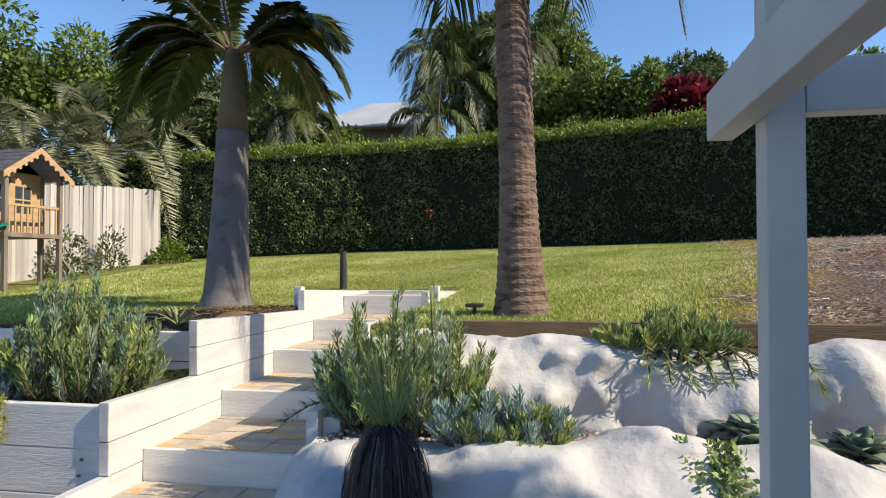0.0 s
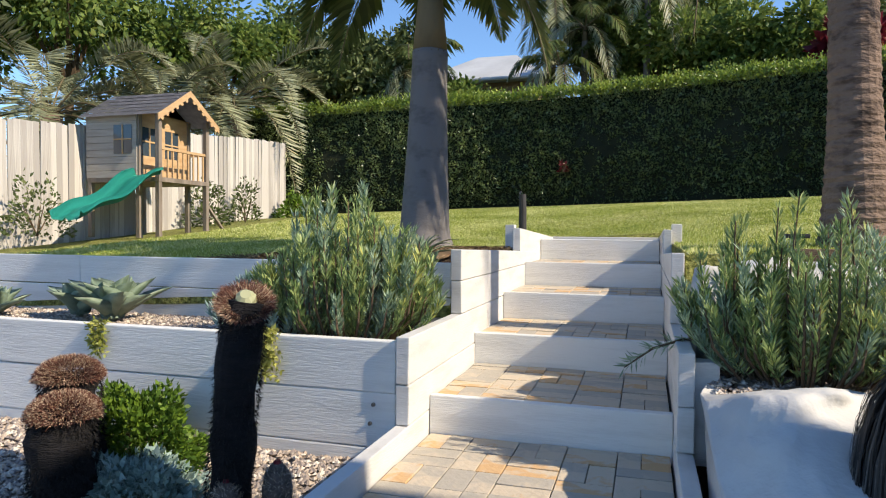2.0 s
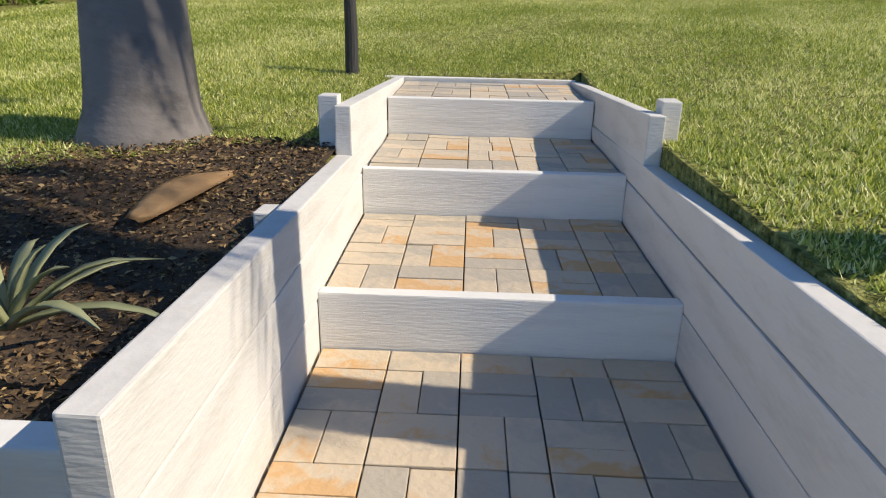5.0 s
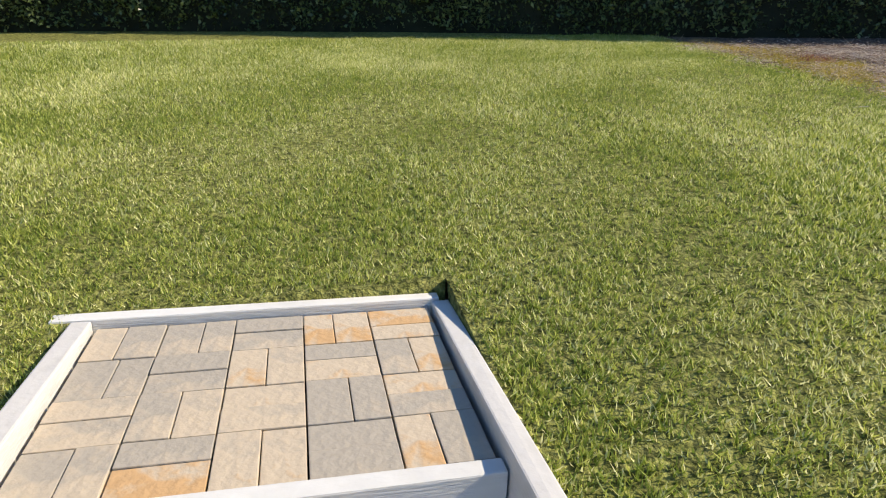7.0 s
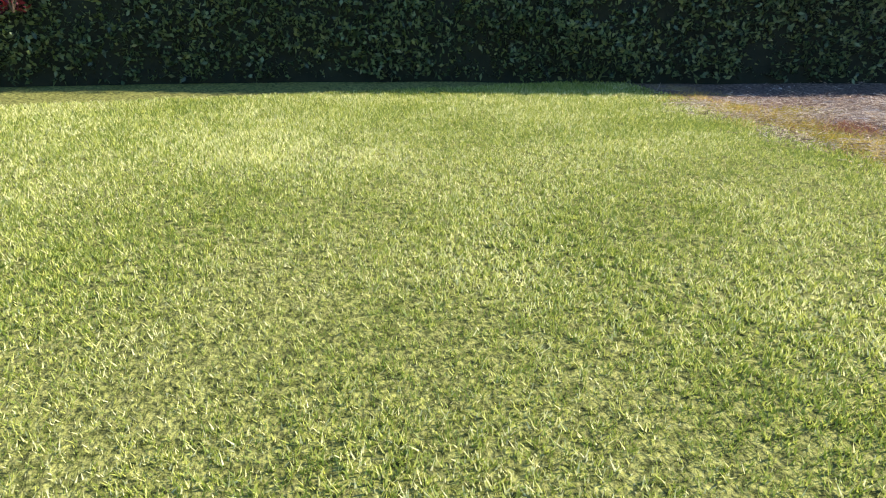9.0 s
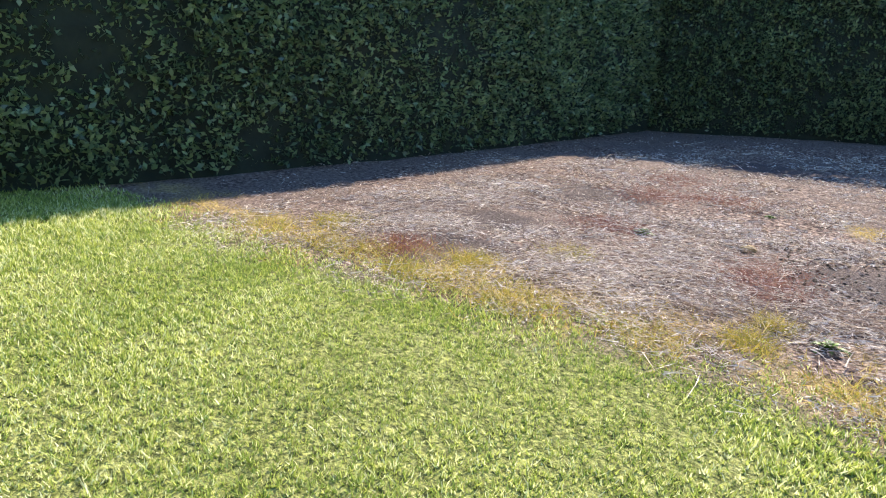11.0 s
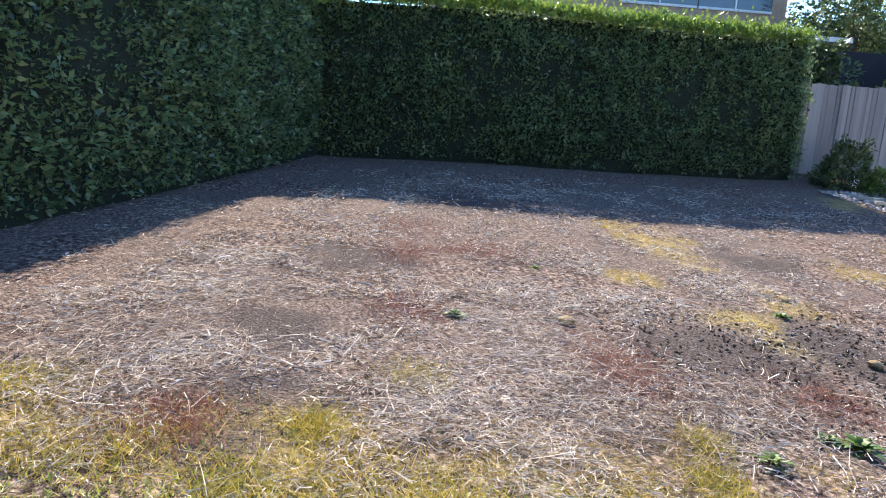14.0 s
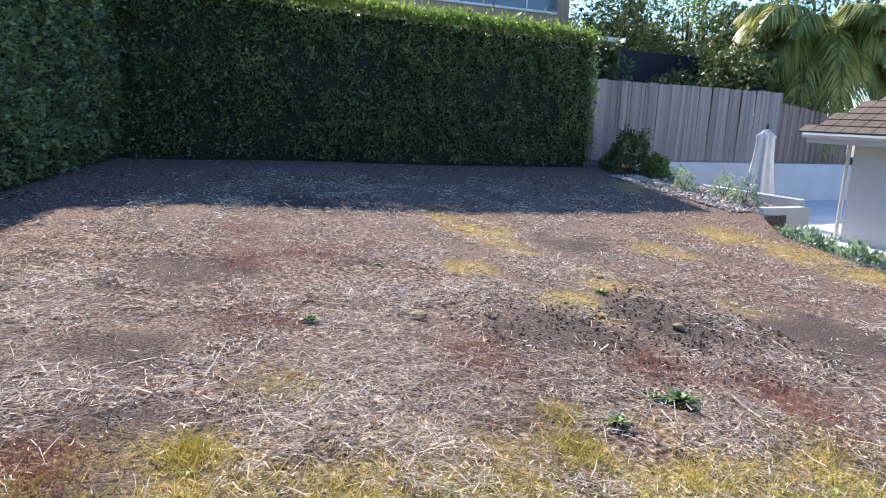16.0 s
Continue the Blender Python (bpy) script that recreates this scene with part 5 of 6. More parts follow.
# ---- playhouse ----
def playhouse():
    g = 1.12
    x0, x1, y0, y1 = -7.9, -6.55, 6.05, 7.25
    xm = -6.95
    fl, ev, ap = g + 0.82, g + 1.78, g + 2.2
    root = thing("playhouse", ((x0 + x1) / 2, (y0 + y1) / 2, g), "raised timber cubby house with gabled roof, porch and windows", "playhouse")
    for x in (x0 + 0.04, xm, x1 - 0.04):
        for y in (y0 + 0.04, y1 - 0.04):
            part("leg", box(x - 0.035, x + 0.035, y - 0.035, y + 0.035, g - 0.1, fl if x < xm else ev + 0.03, 0.004), M_PLAYPOST, root)
    part("brace", tube([(x1 - 0.04, y1 - 0.05, fl - 0.35), (x1 - 0.04, y1 + 0.45, g)], [0.03, 0.03], 4), M_PLAYPOST, root)
    part("floor", box(x0, x1, y0, y1, fl - 0.07, fl, 0.004), M_PLAYPOST, root)
    n = 9
    for i in range(n):
        za, zb = fl + (ev - fl) * i / n, fl + (ev - fl) * (i + 1) / n - 0.004
        part("wall_board", box(x0, xm, y0 - 0.012, y0 + 0.012, za, zb, 0.003), M_PLAYWALL, root)
        part("wall_board", box(x0 - 0.012, x0 + 0.012, y0, y1, za, zb, 0.003), M_PLAYWALL, root)
        part("wall_board", box(x0, xm, y1 - 0.012, y1 + 0.012, za, zb, 0.003), M_PLAYWALL, root)
    wl = [(y0 + 0.014, y0 + 0.1), (y0 + 0.42, y0 + 0.6), (y0 + 0.92, y1 - 0.014)]
    part("front_wall", box(xm - 0.012, xm + 0.012, y0 + 0.014, y1 - 0.014, fl, fl + 0.34, 0.003), M_PLAYIN, root, "honey-coloured pine front wall")
    part("front_wall", box(xm - 0.012, xm + 0.012, y0 + 0.014, y1 - 0.014, fl + 0.78, ev + 0.05, 0.003), M_PLAYIN, root, "honey-coloured pine front wall")
    for a, b in wl:
        part("front_wall", box(xm - 0.012, xm + 0.012, a, b, fl + 0.34, fl + 0.78, 0.003), M_PLAYIN, root, "honey-coloured pine front wall")
    for a, b in ((y0 + 0.1, y0 + 0.42), (y0 + 0.6, y0 + 0.92)):
        w = part("window", box(xm - 0.006, xm + 0.004, a, b, fl + 0.34, fl + 0.78, 0), M_GLASS, root, "small dark glazed window")
        m = (a + b) / 2
        part("mullion", box(xm - 0.01, xm + 0.016, m - 0.012, m + 0.012, fl + 0.34, fl + 0.78, 0.002), M_PLAYIN, w)
        part("transom", box(xm - 0.01, xm + 0.018, a, b, fl + 0.55, fl + 0.574, 0.002), M_PLAYIN, w)
    w = part("window", box(xm - 0.42, xm - 0.08, y0 - 0.018, y0 - 0.013, fl + 0.36, fl + 0.80, 0), M_GLASS, root, "small dark side window")
    part("mullion", box(xm - 0.26, xm - 0.24, y0 - 0.03, y0 - 0.012, fl + 0.36, fl + 0.80, 0.002), M_PLAYIN, w)
    part("transom", box(xm - 0.42, xm - 0.08, y0 - 0.032, y0 - 0.012, fl + 0.57, fl + 0.59, 0.002), M_PLAYIN, w)
    ym = (y0 + y1) / 2
    for sgn in (-1, 1):
        ye = y0 - 0.13 if sgn < 0 else y1 + 0.13
        ze = ev - 0.05
        rows = 6
        for i in range(rows):
            a, b = i / rows, (i + 1) / rows + 0.02
            bm = bmesh.new()
            q = [(x, ye + (ym - ye) * k, ze + (ap - ze) * k + (0.012 if k == a else 0.002)) for k in (a, min(b, 1.0)) for x in (x0 - 0.06, x1 + 0.08)]
            v = [bm.verts.new(p) for p in q]
            bm.faces.new((v[0], v[1], v[3], v[2]))
            bmesh.ops.solidify(bm, geom=bm.faces[:], thickness=0.018)
            part("roof_board", bm, M_SHINGLE, root)
        bm = bmesh.new()
        v = [bm.verts.new((x1 + 0.085 + d, ye + (ym - ye) * k, ze + (ap - ze) * k + o)) for d in (0, 0.02) for k in (0, 1) for o in (0.012, -0.085)]
        for f in ((0, 1, 3, 2), (4, 6, 7, 5), (0, 4, 5, 1), (2, 3, 7, 6), (0, 2, 6, 4), (1, 5, 7, 3)):
            bm.faces.new([v[i] for i in f])
        barge = part("bargeboard", bm, M_PLAYIN, root, "scalloped pine bargeboard")
        for i in range(6):
            k = 0.12 + 0.15 * i
            sc = bmesh.new()
            bmesh.ops.create_cone(sc, cap_ends=True, segments=12, radius1=0.032, radius2=0.032, depth=0.018, matrix=pose(x1 + 0.095, ye + (ym - ye) * k, ze + (ap - ze) * k - 0.095, 0, 90, 0))
            part("scallop", sc, M_PLAYIN, barge)
    bm = bmesh.new()
    v = [bm.verts.new((xm, y0, ev)), bm.verts.new((xm, y1, ev)), bm.verts.new((xm, ym, ap - 0.03))]
    bm.faces.new(v)
    bmesh.ops.solidify(bm, geom=bm.faces[:], thickness=0.015)
    part("gable", bm, M_PLAYIN, root)
    part("top_rail", box(x1 - 0.06, x1 - 0.02, y0 + 0.07, y1 - 0.07, fl + 0.42, fl + 0.46, 0.003), M_PLAYIN, root)
    for i in range(9):
        y = y0 + 0.12 + i * (y1 - y0 - 0.24) / 8
        part("baluster", box(x1 - 0.05, x1 - 0.03, y - 0.014, y + 0.014, fl, fl + 0.42, 0.002), M_PLAYIN, root)
    part("top_rail", box(xm, x1 - 0.07, y1 - 0.06, y1 - 0.02, fl + 0.42, fl + 0.46, 0.003), M_PLAYIN, root)
    sl = thing("slide", (x1 - 0.25, y0 - 0.9, g), "teal plastic wavy slide leaning on the playhouse", "slide")
    pr = [(-0.29, 0.08), (-0.26, 0.12), (-0.22, 0.01), (-0.05, -0.01), (0, 0.03), (0.05, -0.01), (0.22, 0.01), (0.26, 0.12), (0.29, 0.08)]
    bm = bmesh.new()
    rows = []
    for i in range(25):
        k = i / 24
        y = y0 - 0.02 - 1.5 * k
        z = fl + 0.02 - (fl - g - 0.08) * k + 0.05 * math.sin(k * 9.5) - (0.0 if k < 0.9 else -(k - 0.9) * 0.5)
        rows.append([bm.verts.new((xm + 0.22 + a, y, z + b)) for a, b in pr])
    for a, b in zip(rows, rows[1:]):
        for q in range(len(pr) - 1):
            bm.faces.new((a[q], a[q + 1], b[q + 1], b[q]))
    bmesh.ops.solidify(bm, geom=bm.faces[:], thickness=0.012)
    part("chute", bm, M_SLIDE, sl, smooth=True)


playhouse()


# ---- beyond the dry ground: fence, walls, umbrella, houses ----
flat = lambda x, y: 2.2
paling_fence("side_fence", [(15.6, -0.5), (15.6, -6.75)], 1.86, M_FENCE2, "grey-brown timber paling fence above a white wall", 6, zf=lambda x, y: 2.2)
paling_fence("side_fence", [(15.62, -6.76), (15.62, -9.6)], 1.95, M_FENCE3, "lower reddish-brown timber paling fence section", 7, zf=lambda x, y: 1.85 + (y + 6.76) * 0.12)
tagged(part("white_wall", box(15.35, 15.58, -9.6, -1.8, 0.9, 2.2, 0.015), M_RENDER, None), "white-rendered low retaining wall under the fence", "wall", kind="structure")
tagged(part("paving", box(6.0, 15.3, -9.6, -1.9, 0.9, 1.2, 0.01), M_RENDER, None), "pale paved terrace beside the house", "paving", kind="structure")
bw = thing("bed_wall", (12, -1.6, 1.3), "pale rendered low wall round a stony garden bed", "garden wall")
part("wall_run", box(10.55, 14.3, -1.62, -1.5, 1.0, 1.93, 0.012), M_RENDER, bw)
part("wall_end", box(10.42, 10.54, -1.62, -0.5, 1.0, 1.82, 0.012), M_RENDER, bw)
pebbles("bed_stones", 1600, 10.6, 14.0, -1.45, 0.0, lambda x, y: float(gz(x, y)) + 0.01, 0.045, M_GRAVEL, "grey and brown stones in the garden bed", "stones")
for k, (x, y, w) in enumerate(((13.3, -0.5, 12), (12.95, -0.42, -20))):
    ob = part("loose_paver", box(-0.2, 0.2, -0.1, 0.1, 0, 0.06, 0.008), M_PAVER, None)
    ob.matrix_basis = pose(x, y, float(gz(x, y)) + 0.01, 2, 3, w)
    tagged(ob, "loose pale concrete paver lying by the bed", "paver", "loose pavers")


def umbrella():
    u = thing("closed_umbrella", (13.0, -3.3, 1.2), "closed white garden umbrella on a dark pole", "umbrella")
    part("pole", tube([(13, -3.3, 1.2), (13, -3.3, 3.12)], [0.024, 0.022], 8), M_DARKPOST, u)
    part("finial", tube([(13, -3.3, 3.1), (13, -3.3, 3.2), (13, -3.3, 3.22)], [0.035, 0.03, 0.01], 8), M_DARKPOST, u)
    bm = bmesh.new()
    rings = []
    for z, rad in ((3.1, 0.03), (3.02, 0.10), (2.95, 0.17), (2.9, 0.15), (2.5, 0.17), (2.0, 0.22), (1.72, 0.26), (1.68, 0.24)):
        rings.append([bm.verts.new((13 + math.cos(a) * rad * (1 + 0.22 * math.cos(a * 8)), -3.3 + math.sin(a) * rad * (1 + 0.22 * math.cos(a * 8)), z + 0.03 * math.cos(a * 8) * (z < 2))) for a in np.linspace(0, 2 * math.pi, 48, endpoint=False)])
    for a, b in zip(rings, rings[1:]):
        for k in range(48):
            bm.faces.new((a[k], a[(k + 1) % 48], b[(k + 1) % 48], b[k]))
    part("canopy", bm, M_FABRIC, u, smooth=True)
    part("base_plate", tube([(13, -3.3, 1.19), (13, -3.3, 1.26)], [0.25, 0.22], 16), M_DARKPOST, u)


umbrella()


def side_house():
    h = thing("side_house", (8.5, -5, 1), "white-rendered house with a brown tiled roof", "house")
    part("wall", box(7.32, 10.4, -8.4, -2.45, 0.2, 2.98, 0.01), M_RENDER, h)
    part("fascia", box(7.35, 10.98, -2.0, -1.96, 2.9, 3.06, 0.006), M_WHITEPOST, h)
    part("fascia", box(10.95, 10.99, -8.8, -2.005, 2.9, 3.06, 0.006), M_WHITEPOST, h)
    part("soffit", box(7.35, 10.94, -8.8, -2.01, 2.92, 2.95, 0), M_WHITEPOST, h)
    part("gutter", tube([(7.35, -1.92, 3.04), (11.02, -1.92, 3.04)], [0.05, 0.05], 8), M_WHITEPOST, h)
    part("downpipe", tube([(10.45, -2.4, 2.9), (10.46, -2.42, 1.2)], [0.035, 0.035], 8), M_WHITEPOST, h)
    bm = bmesh.new()
    A = [(7.35, -1.9, 3.07), (11.05, -1.9, 3.07), (11.05, -8.9, 3.07), (7.35, -8.9, 3.07), (7.36, -5.4, 5.35), (8.0, -5.4, 5.35)]
    v = [bm.verts.new(p) for p in A]
    for f in ((0, 1, 5, 4), (1, 2, 5), (2, 3, 4, 5), (3, 0, 4), (3, 2, 1, 0)):
        bm.faces.new([v[i] for i in f])
    roof = part("roof", bm, M_TILE, h)
    for i in range(20):
        k = i / 20
        y, z = -1.9 - 3.5 * k, 3.075 + 2.28 * k
        xa, xb = 7.36, 11.05 - 3.05 * k
        t = bmesh.new()
        for x in np.arange(xa, xb - 0.1, 0.27):
            add_box(t, x, x + 0.255, y - 0.185, y + 0.01, 0, 0.022, 0.0)
            for q in t.verts[-8:]:
                s = (y - q.co.y)
                q.co.z += z + s * 0.651 + (0.018 if s < 0.1 else 0)
        part("tile_course", t, M_TILE, roof)


side_house()


def main_house():
    """The house the pergola belongs to; its corner shades the foot of the stairs."""
    h = thing("main_house", (6, -4.5, 0), "white-rendered two-storey house beside the pergola", "house")
    part("wall", box(4.5, 7.3, -9.0, -0.68, -0.02, 5.0, 0.01), M_RENDER, h)
    bm = bmesh.new()
    v = [bm.verts.new(p) for p in ((4.4, -9.2, 5.0), (7.5, -9.2, 5.0), (7.5, -0.62, 5.0), (4.4, -0.62, 5.0), (5.9, -7.5, 5.7), (5.9, -1.6, 5.7))]
    for f in ((0, 1, 4), (1, 2, 5, 4), (2, 3, 5), (3, 0, 4, 5), (3, 2, 1, 0)):
        bm.faces.new([v[q] for q in f])
    part("roof", bm, M_TILE, h)


main_house()


def brick_house():
    h = thing("brick_house", (27, 0, 2), "two-storey tan brick house behind the hedge", "house")
    part("wall", box(24, 31, -5.3, 6, 1.5, 9.2, 0.02), M_BRICK, h)
    part("roof", box(23.4, 31.6, -5.9, 6.6, 9.2, 9.5, 0.02), M_TILE, h)
    for a, b in ((-4.75, -2.2), (-2.15, 0.4)):
        w = part("window", box(23.96, 24.02, a, b, 6.85, 8.3, 0), M_GLASS, h)
        part("window_frame", box(23.93, 23.99, a, b, 6.78, 6.86, 0.004), M_WHITEPOST, w)
        part("window_frame", box(23.93, 23.99, (a + b) / 2 - 0.03, (a + b) / 2 + 0.03, 6.86, 8.3, 0.004), M_WHITEPOST, w)


brick_house()
cp = thing("carport", (20.5, -4, 2), "carport with a white roof edge and a shade-dark wall beyond the fence", "carport")
part("roof", box(19, 23, -4.05, 1.0, 5.38, 5.5, 0.01), M_WHITEPOST, cp)
# Near-black wall colour stands in for the shade under the roof.
part("wall", box(20.5, 20.7, -9.5, 0.9, 2.0, 5.37, 0.01), M_DARK, cp)
for k, ((x, y), h, rad, m) in enumerate((((18.5, -2.2), 3.4, 1.2, M_LEAFDK), ((22.0, -6.5), 5.6, 1.9, M_LEAFDK), ((21.0, -9.0), 4.6, 1.6, M_LEAFDK), ((25.5, -8.5), 6.6, 1.9, M_LEAFDK), ((18.5, -6.0), 2.6, 1.2, M_LEAFDK), ((24, -13), 5.2, 2.4, M_LEAFDK), ((30, -15), 6.5, 2.8, M_LEAFDK), ((22, -15), 5.5, 2.4, M_LEAF), ((32, -9), 7.5, 2.6, M_LEAFDK), ((19.5, -11.5), 3.6, 1.7, M_LEAF), ((17.8, -7.9), 3.9, 1.5, M_LEAFDK), ((20.5, -10.4), 5.4, 1.9, M_LEAFDK), ((20.0, -13.5), 7.6, 2.8, M_LEAFDK), ((23.5, -10.5), 7.0, 2.2, M_LEAF))):
    leafy("street_tree", (x, y, 1.8), h, rad, 4200, m, "dark leafy tree beyond the paling fence", 120 + k, leaf=0.17, group="trees beyond the fence")
palm("golden_palm", (17.2, -10.2, 1.5), 3.9, 0.2, 0.15, M_PALMGREY, "bushy palm with drooping yellow-green fronds above the fence", 54, [M_FRONDGOLD, M_FRONDGOLD], 3.3, 0.3, 0.95, 47, hang=0.75, width=0.04, nleaf=90)


# ---- grass, straw and weeds ----
def near(x, y):
    d = np.full(len(x), 99.0)
    for a, b in ((0, 4.0), (0.1, 5.5), (0.5, 7.0), (1.0, 8.0), (2.0, 8.5), (3.0, 8.5)):
        d = np.minimum(d, np.hypot(x - a, y - b))
    return d


def grass():
    r = np.random.default_rng(77)
    n = 2100000
    x, y = r.uniform(-6.5, 5.2, n), r.uniform(1.55, 12.6, n)
    d = near(x, y)
    keep = r.uniform(0, 1, n) < np.clip(1.15 - d / 7.5, 0.35, 0.9)
    tuft = np.sin(x * 31 + 3 * np.sin(y * 17)) * np.sin(y * 29 + 3 * np.sin(x * 19)) + 0.8 * np.sin(x * 67 + 2 * np.sin(y * 41)) * np.sin(y * 71 + 2 * np.sin(x * 37))
    keep &= r.uniform(0, 1, n) < np.clip(0.62 + tuft * 0.45, 0.15, 1)
    keep &= ~((np.abs(x) < 0.665) & (y < 5.58))
    keep &= y > edge_y(x) + 0.02
    keep &= (-(x + 0.72) / 2.2 + (y - 1.6) / 1.9 * 0.75 > 1.0 + r.normal(size=n) * 0.06) | (x > -0.7) | (y > 3.5 + 0.12 * np.sin(x * 9) + r.normal(size=n) * 0.05)
    keep &= x < dry_edge(y) + 0.1 + r.normal(size=n) * 0.22
    x, y, d, tuft = x[keep], y[keep], d[keep], tuft[keep]
    n = len(x)
    big = np.clip(0.7 + d / 6.0, 0.8, 2.0)
    P = np.column_stack([x, y, gz(x, y) - 0.004])
    a = r.uniform(0, 6.283, n)
    lean = r.uniform(0.1, 1.2, n)
    h = r.uniform(0.014, 0.033, n) * np.clip(big, 0.9, 1.3) * (1 + 0.28 * tuft)
    D = np.column_stack([np.cos(a) * lean, np.sin(a) * lean, np.ones(n)]) * h[:, None]
    b = r.uniform(0, 6.283, n)
    w = np.column_stack([np.cos(b), np.sin(b), np.zeros(n)]) * (r.uniform(0.003, 0.0058, n) * big)[:, None]
    V = np.stack([P - w, P + w, P + D], 1).reshape(-1, 3)
    tagged(new("grass", fast_mesh("grass", V, 3, M_BLADE)), "short sunlit green lawn grass with pale dry blades", "grass", kind="stuff")


grass()


def litter():
    r = np.random.default_rng(78)
    n = 380000
    x, y = r.uniform(2.8, 14.6, n), r.uniform(0.8, 11.8, n)
    x[:70000], y[:70000] = r.uniform(3.8, 8.5, 70000), r.uniform(4.0, 10.8, 70000)
    d = np.hypot(x - 3, y - 8.5)
    keep = (x > dry_edge(y) + 0.15 + r.normal(size=n) * 0.22) & (y > edge_y(x) + 0.05) & (r.uniform(0, 1, n) < np.clip(1.1 - d / 11, 0.18, 1))
    lump = vnoise(x, y, 1.6, 8.0) + 0.6 * vnoise(x, y, 4.5, 6.0)
    keep &= r.uniform(0, 1, n) < np.clip(0.36 + lump * 3.0, 0.03, 1)
    foot = np.interp(x, [3.2, 8.0, 14.9], [12.85, 11.25, 9.1])
    keep &= ((foot - y > 1.25 + 0.25 * lump) & (x < 13.3)) | (r.uniform(0, 1, n) < 0.1)
    for cx, cy, q in BARE:
        keep &= (np.hypot(x - cx, y - cy) > q * r.uniform(0.6, 1.25, n)) | (r.uniform(0, 1, n) < 0.12)
    x, y, d = x[keep], y[keep], d[keep]
    n = len(x)
    P = np.column_stack([x, y, gz(x, y) + 0.008 + r.exponential(0.012, n)])
    a = r.uniform(0, 6.283, n)
    D = unit(np.column_stack([np.cos(a), np.sin(a), r.normal(size=n) * 0.22]))
    L = r.uniform(0.015, 0.07, n) + (r.uniform(0, 1, n) < 0.08) * r.uniform(0.04, 0.17, n)
    W = r.uniform(0.0014, 0.004, n) * np.clip(0.7 + d / 7, 0.8, 2)
    bend = r.normal(size=(n, 3)) * [0.35, 0.35, 0.08]
    tagged(new("dry_straw", fast_mesh("dry_straw", strip(P, D, L, W, bend, r, 2), 4, M_STRAW)), "pale dead straw and grass stems lying on bare soil", "straw", kind="stuff")
    for name, mt, spots, m, hh, words in (("yellow_tuft", M_DRYGRASS, None, 300000, 0.065, "yellowing dry grass tufts at the lawn edge"), ("grass_tuft", M_TUFT, TUFTS, 11000, 0.075, "yellow-green grass tufts at the edge of the dry ground"), ("red_weed", M_REDWEED, RED, 17000, 0.05, "reddish dead weeds on the dry ground")):
        if spots is None:
            x, y = r.uniform(2.4, 12.5, m), r.uniform(0.7, 11.5, m)
            dd = dryness(x, y)
            k = (r.uniform(0, 1, m) < mossiness(x, y, dd) * 0.9) & (y > edge_y(x) + 0.03)
            x, y = x[k], y[k]
        else:
            s = r.integers(0, len(spots), m)
            S = np.array(spots)[s]
            g = r.normal(size=(m, 2)) * 0.62
            x, y = S[:, 0] + g[:, 0] * S[:, 2], S[:, 1] + g[:, 1] * S[:, 2]
        m = len(x)
        P = np.column_stack([x, y, gz(x, y) - 0.003])
        a = r.uniform(0, 6.283, m)
        D = unit(np.column_stack([np.cos(a) * 0.8, np.sin(a) * 0.8, r.uniform(0.3, 1.1, m)]))
        tagged(new(name, fast_mesh(name, strip(P, D, r.uniform(0.4, 1.1, m) * hh, r.uniform(0.0015, 0.003, m), r.normal(size=(m, 3)) * 0.3, r, 1), 4, mt)), words, "dry weeds", kind="stuff")


litter()


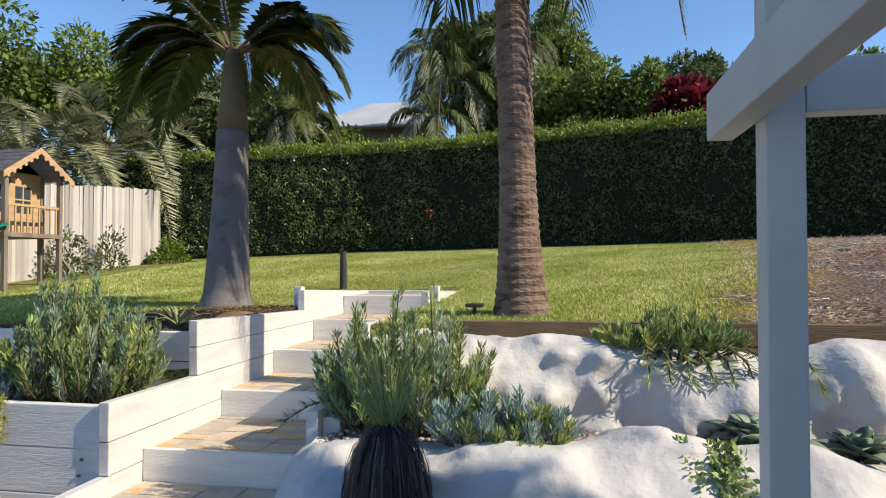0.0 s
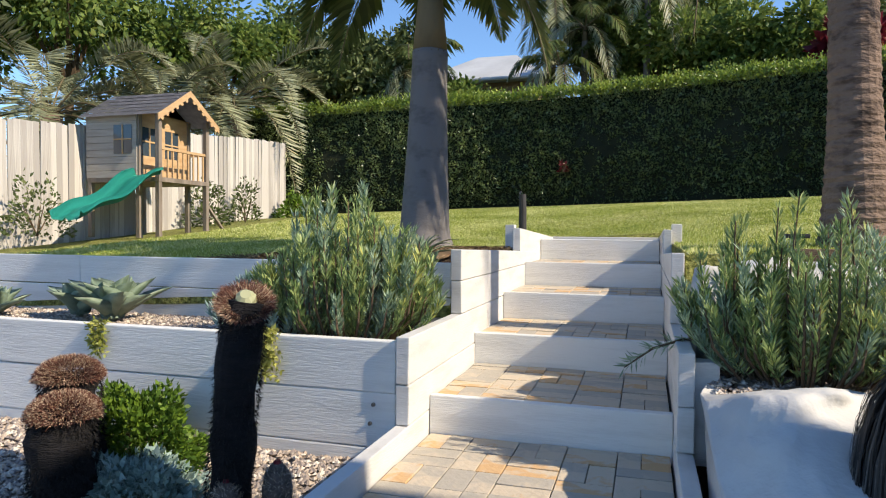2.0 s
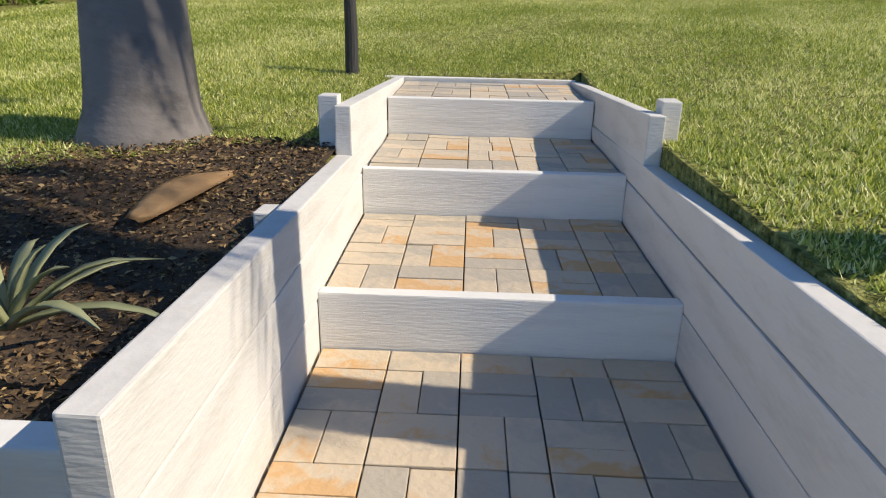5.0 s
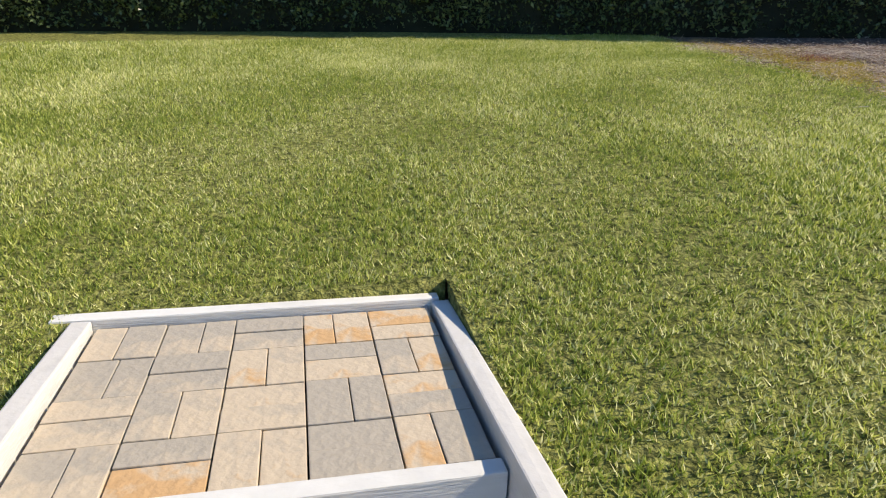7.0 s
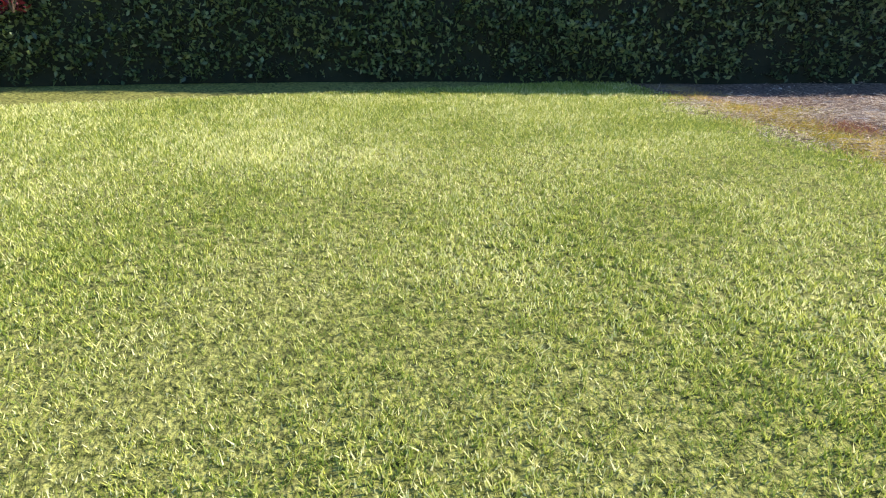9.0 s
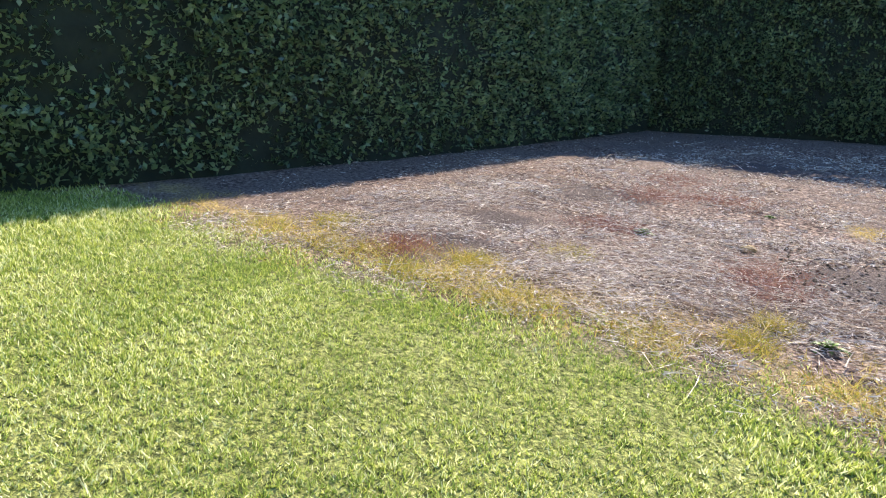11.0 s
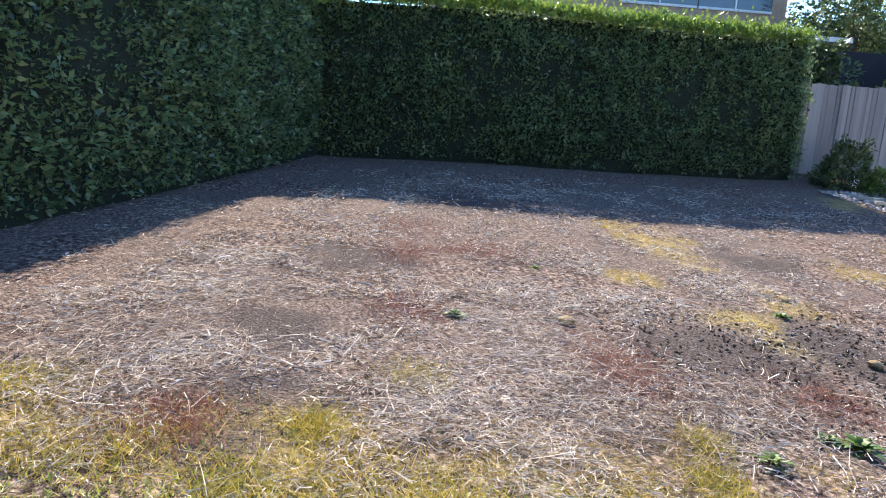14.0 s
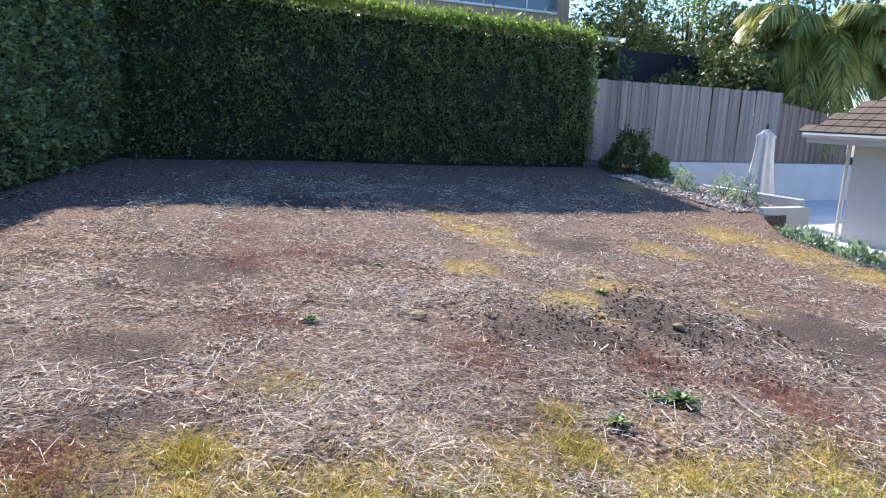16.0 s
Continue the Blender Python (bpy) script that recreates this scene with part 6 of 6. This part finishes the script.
def straw_stems():
    """Long bleached stems tangled in heaps, arching a little off the soil."""
    r = np.random.default_rng(79)
    n = 15000
    x, y = r.uniform(4.2, 10.0, n), r.uniform(4.2, 10.8, n)
    S = np.array(HEAPS)[r.integers(0, len(HEAPS), 9000)]
    x[:9000], y[:9000] = S[:, 0] + r.normal(size=9000) * S[:, 2] * 0.8, S[:, 1] + r.normal(size=9000) * S[:, 2] * 0.8
    k = (x > dry_edge(y) + 0.2) & (r.uniform(0, 1, n) > bareness(x, y) * 0.93) & (r.uniform(0, 1, n) > mossiness(x, y, np.ones(n)) * 0.8)
    x, y = x[k], y[k]
    n = len(x)
    P = np.column_stack([x, y, gz(x, y) + 0.01 + r.exponential(0.012, n)])
    a = r.uniform(0, 6.283, n)
    D = unit(np.column_stack([np.cos(a), np.sin(a), r.uniform(0.0, 0.35, n)]))
    bend = np.column_stack([r.normal(size=n) * 0.4, r.normal(size=n) * 0.4, -r.uniform(0.05, 0.35, n)])
    L = r.uniform(0.05, 0.14, n) + r.exponential(0.035, n)
    tagged(new("straw_stems", fast_mesh("straw_stems", strip(P, D, L, r.uniform(0.0012, 0.0026, n), bend, r, 4), 4, M_STRAW)), "long bleached dead stems tangled over the dry soil", "straw", kind="stuff")


straw_stems()
pebbles("soil_clods", 1500, 5.2, 7.4, 4.2, 6.9, lambda x, y: float(gz(x, y)), 0.016, M_SOIL, "small dark crumbs of dry soil", "soil")
for k, (x, y, s) in enumerate(((6.67, 7.89, 0.12), (5.22, 6.08, 0.17), (5.06, 6.65, 0.13), (7.15, 5.22, 0.12), (8.0, 7.0, 0.08), (5.28, 6.2, 0.11))):
    rosette("green_weed", (x, y, float(gz(x, y))), 16, s, s * 0.3, M_LIME, "small green leafy weed on the dry ground", 140 + k, (0.15, 1.1), "weed", 0.3, 0.003)
for k, (x, y, s) in enumerate(((6.71, 7.11, 0.06), (7.6, 4.9, 0.05), (6.3, 5.1, 0.05), (6.6, 5.6, 0.04))):
    bm = bmesh.new()
    bmesh.ops.create_icosphere(bm, subdivisions=2, radius=s)
    for v in bm.verts:
        v.co *= 1 + 0.25 * noise.noise(v.co * 22 + Vector((k, 0, 0)))
        v.co.z *= 0.55
    bmesh.ops.translate(bm, verts=bm.verts, vec=(x, y, float(gz(x, y)) + s * 0.3))
    tagged(part("stone", bm, M_BARK, None), "small brown stone lying on the dry ground", "stone", "stones on the dry ground")
st = thing("dead_stick", (5.5, 8.1, float(gz(5.5, 8.1))), "thin dark dead stick lying on the straw", "stick")
part("stem", tube([(5.33, 8.2, float(gz(5.33, 8.2)) + 0.012), (5.36, 8.1, float(gz(5.36, 8.1)) + 0.015), (5.35, 7.95, float(gz(5.35, 7.95)) + 0.012)], [0.004, 0.005, 0.003], 6), M_TWIG, st)

pavers()
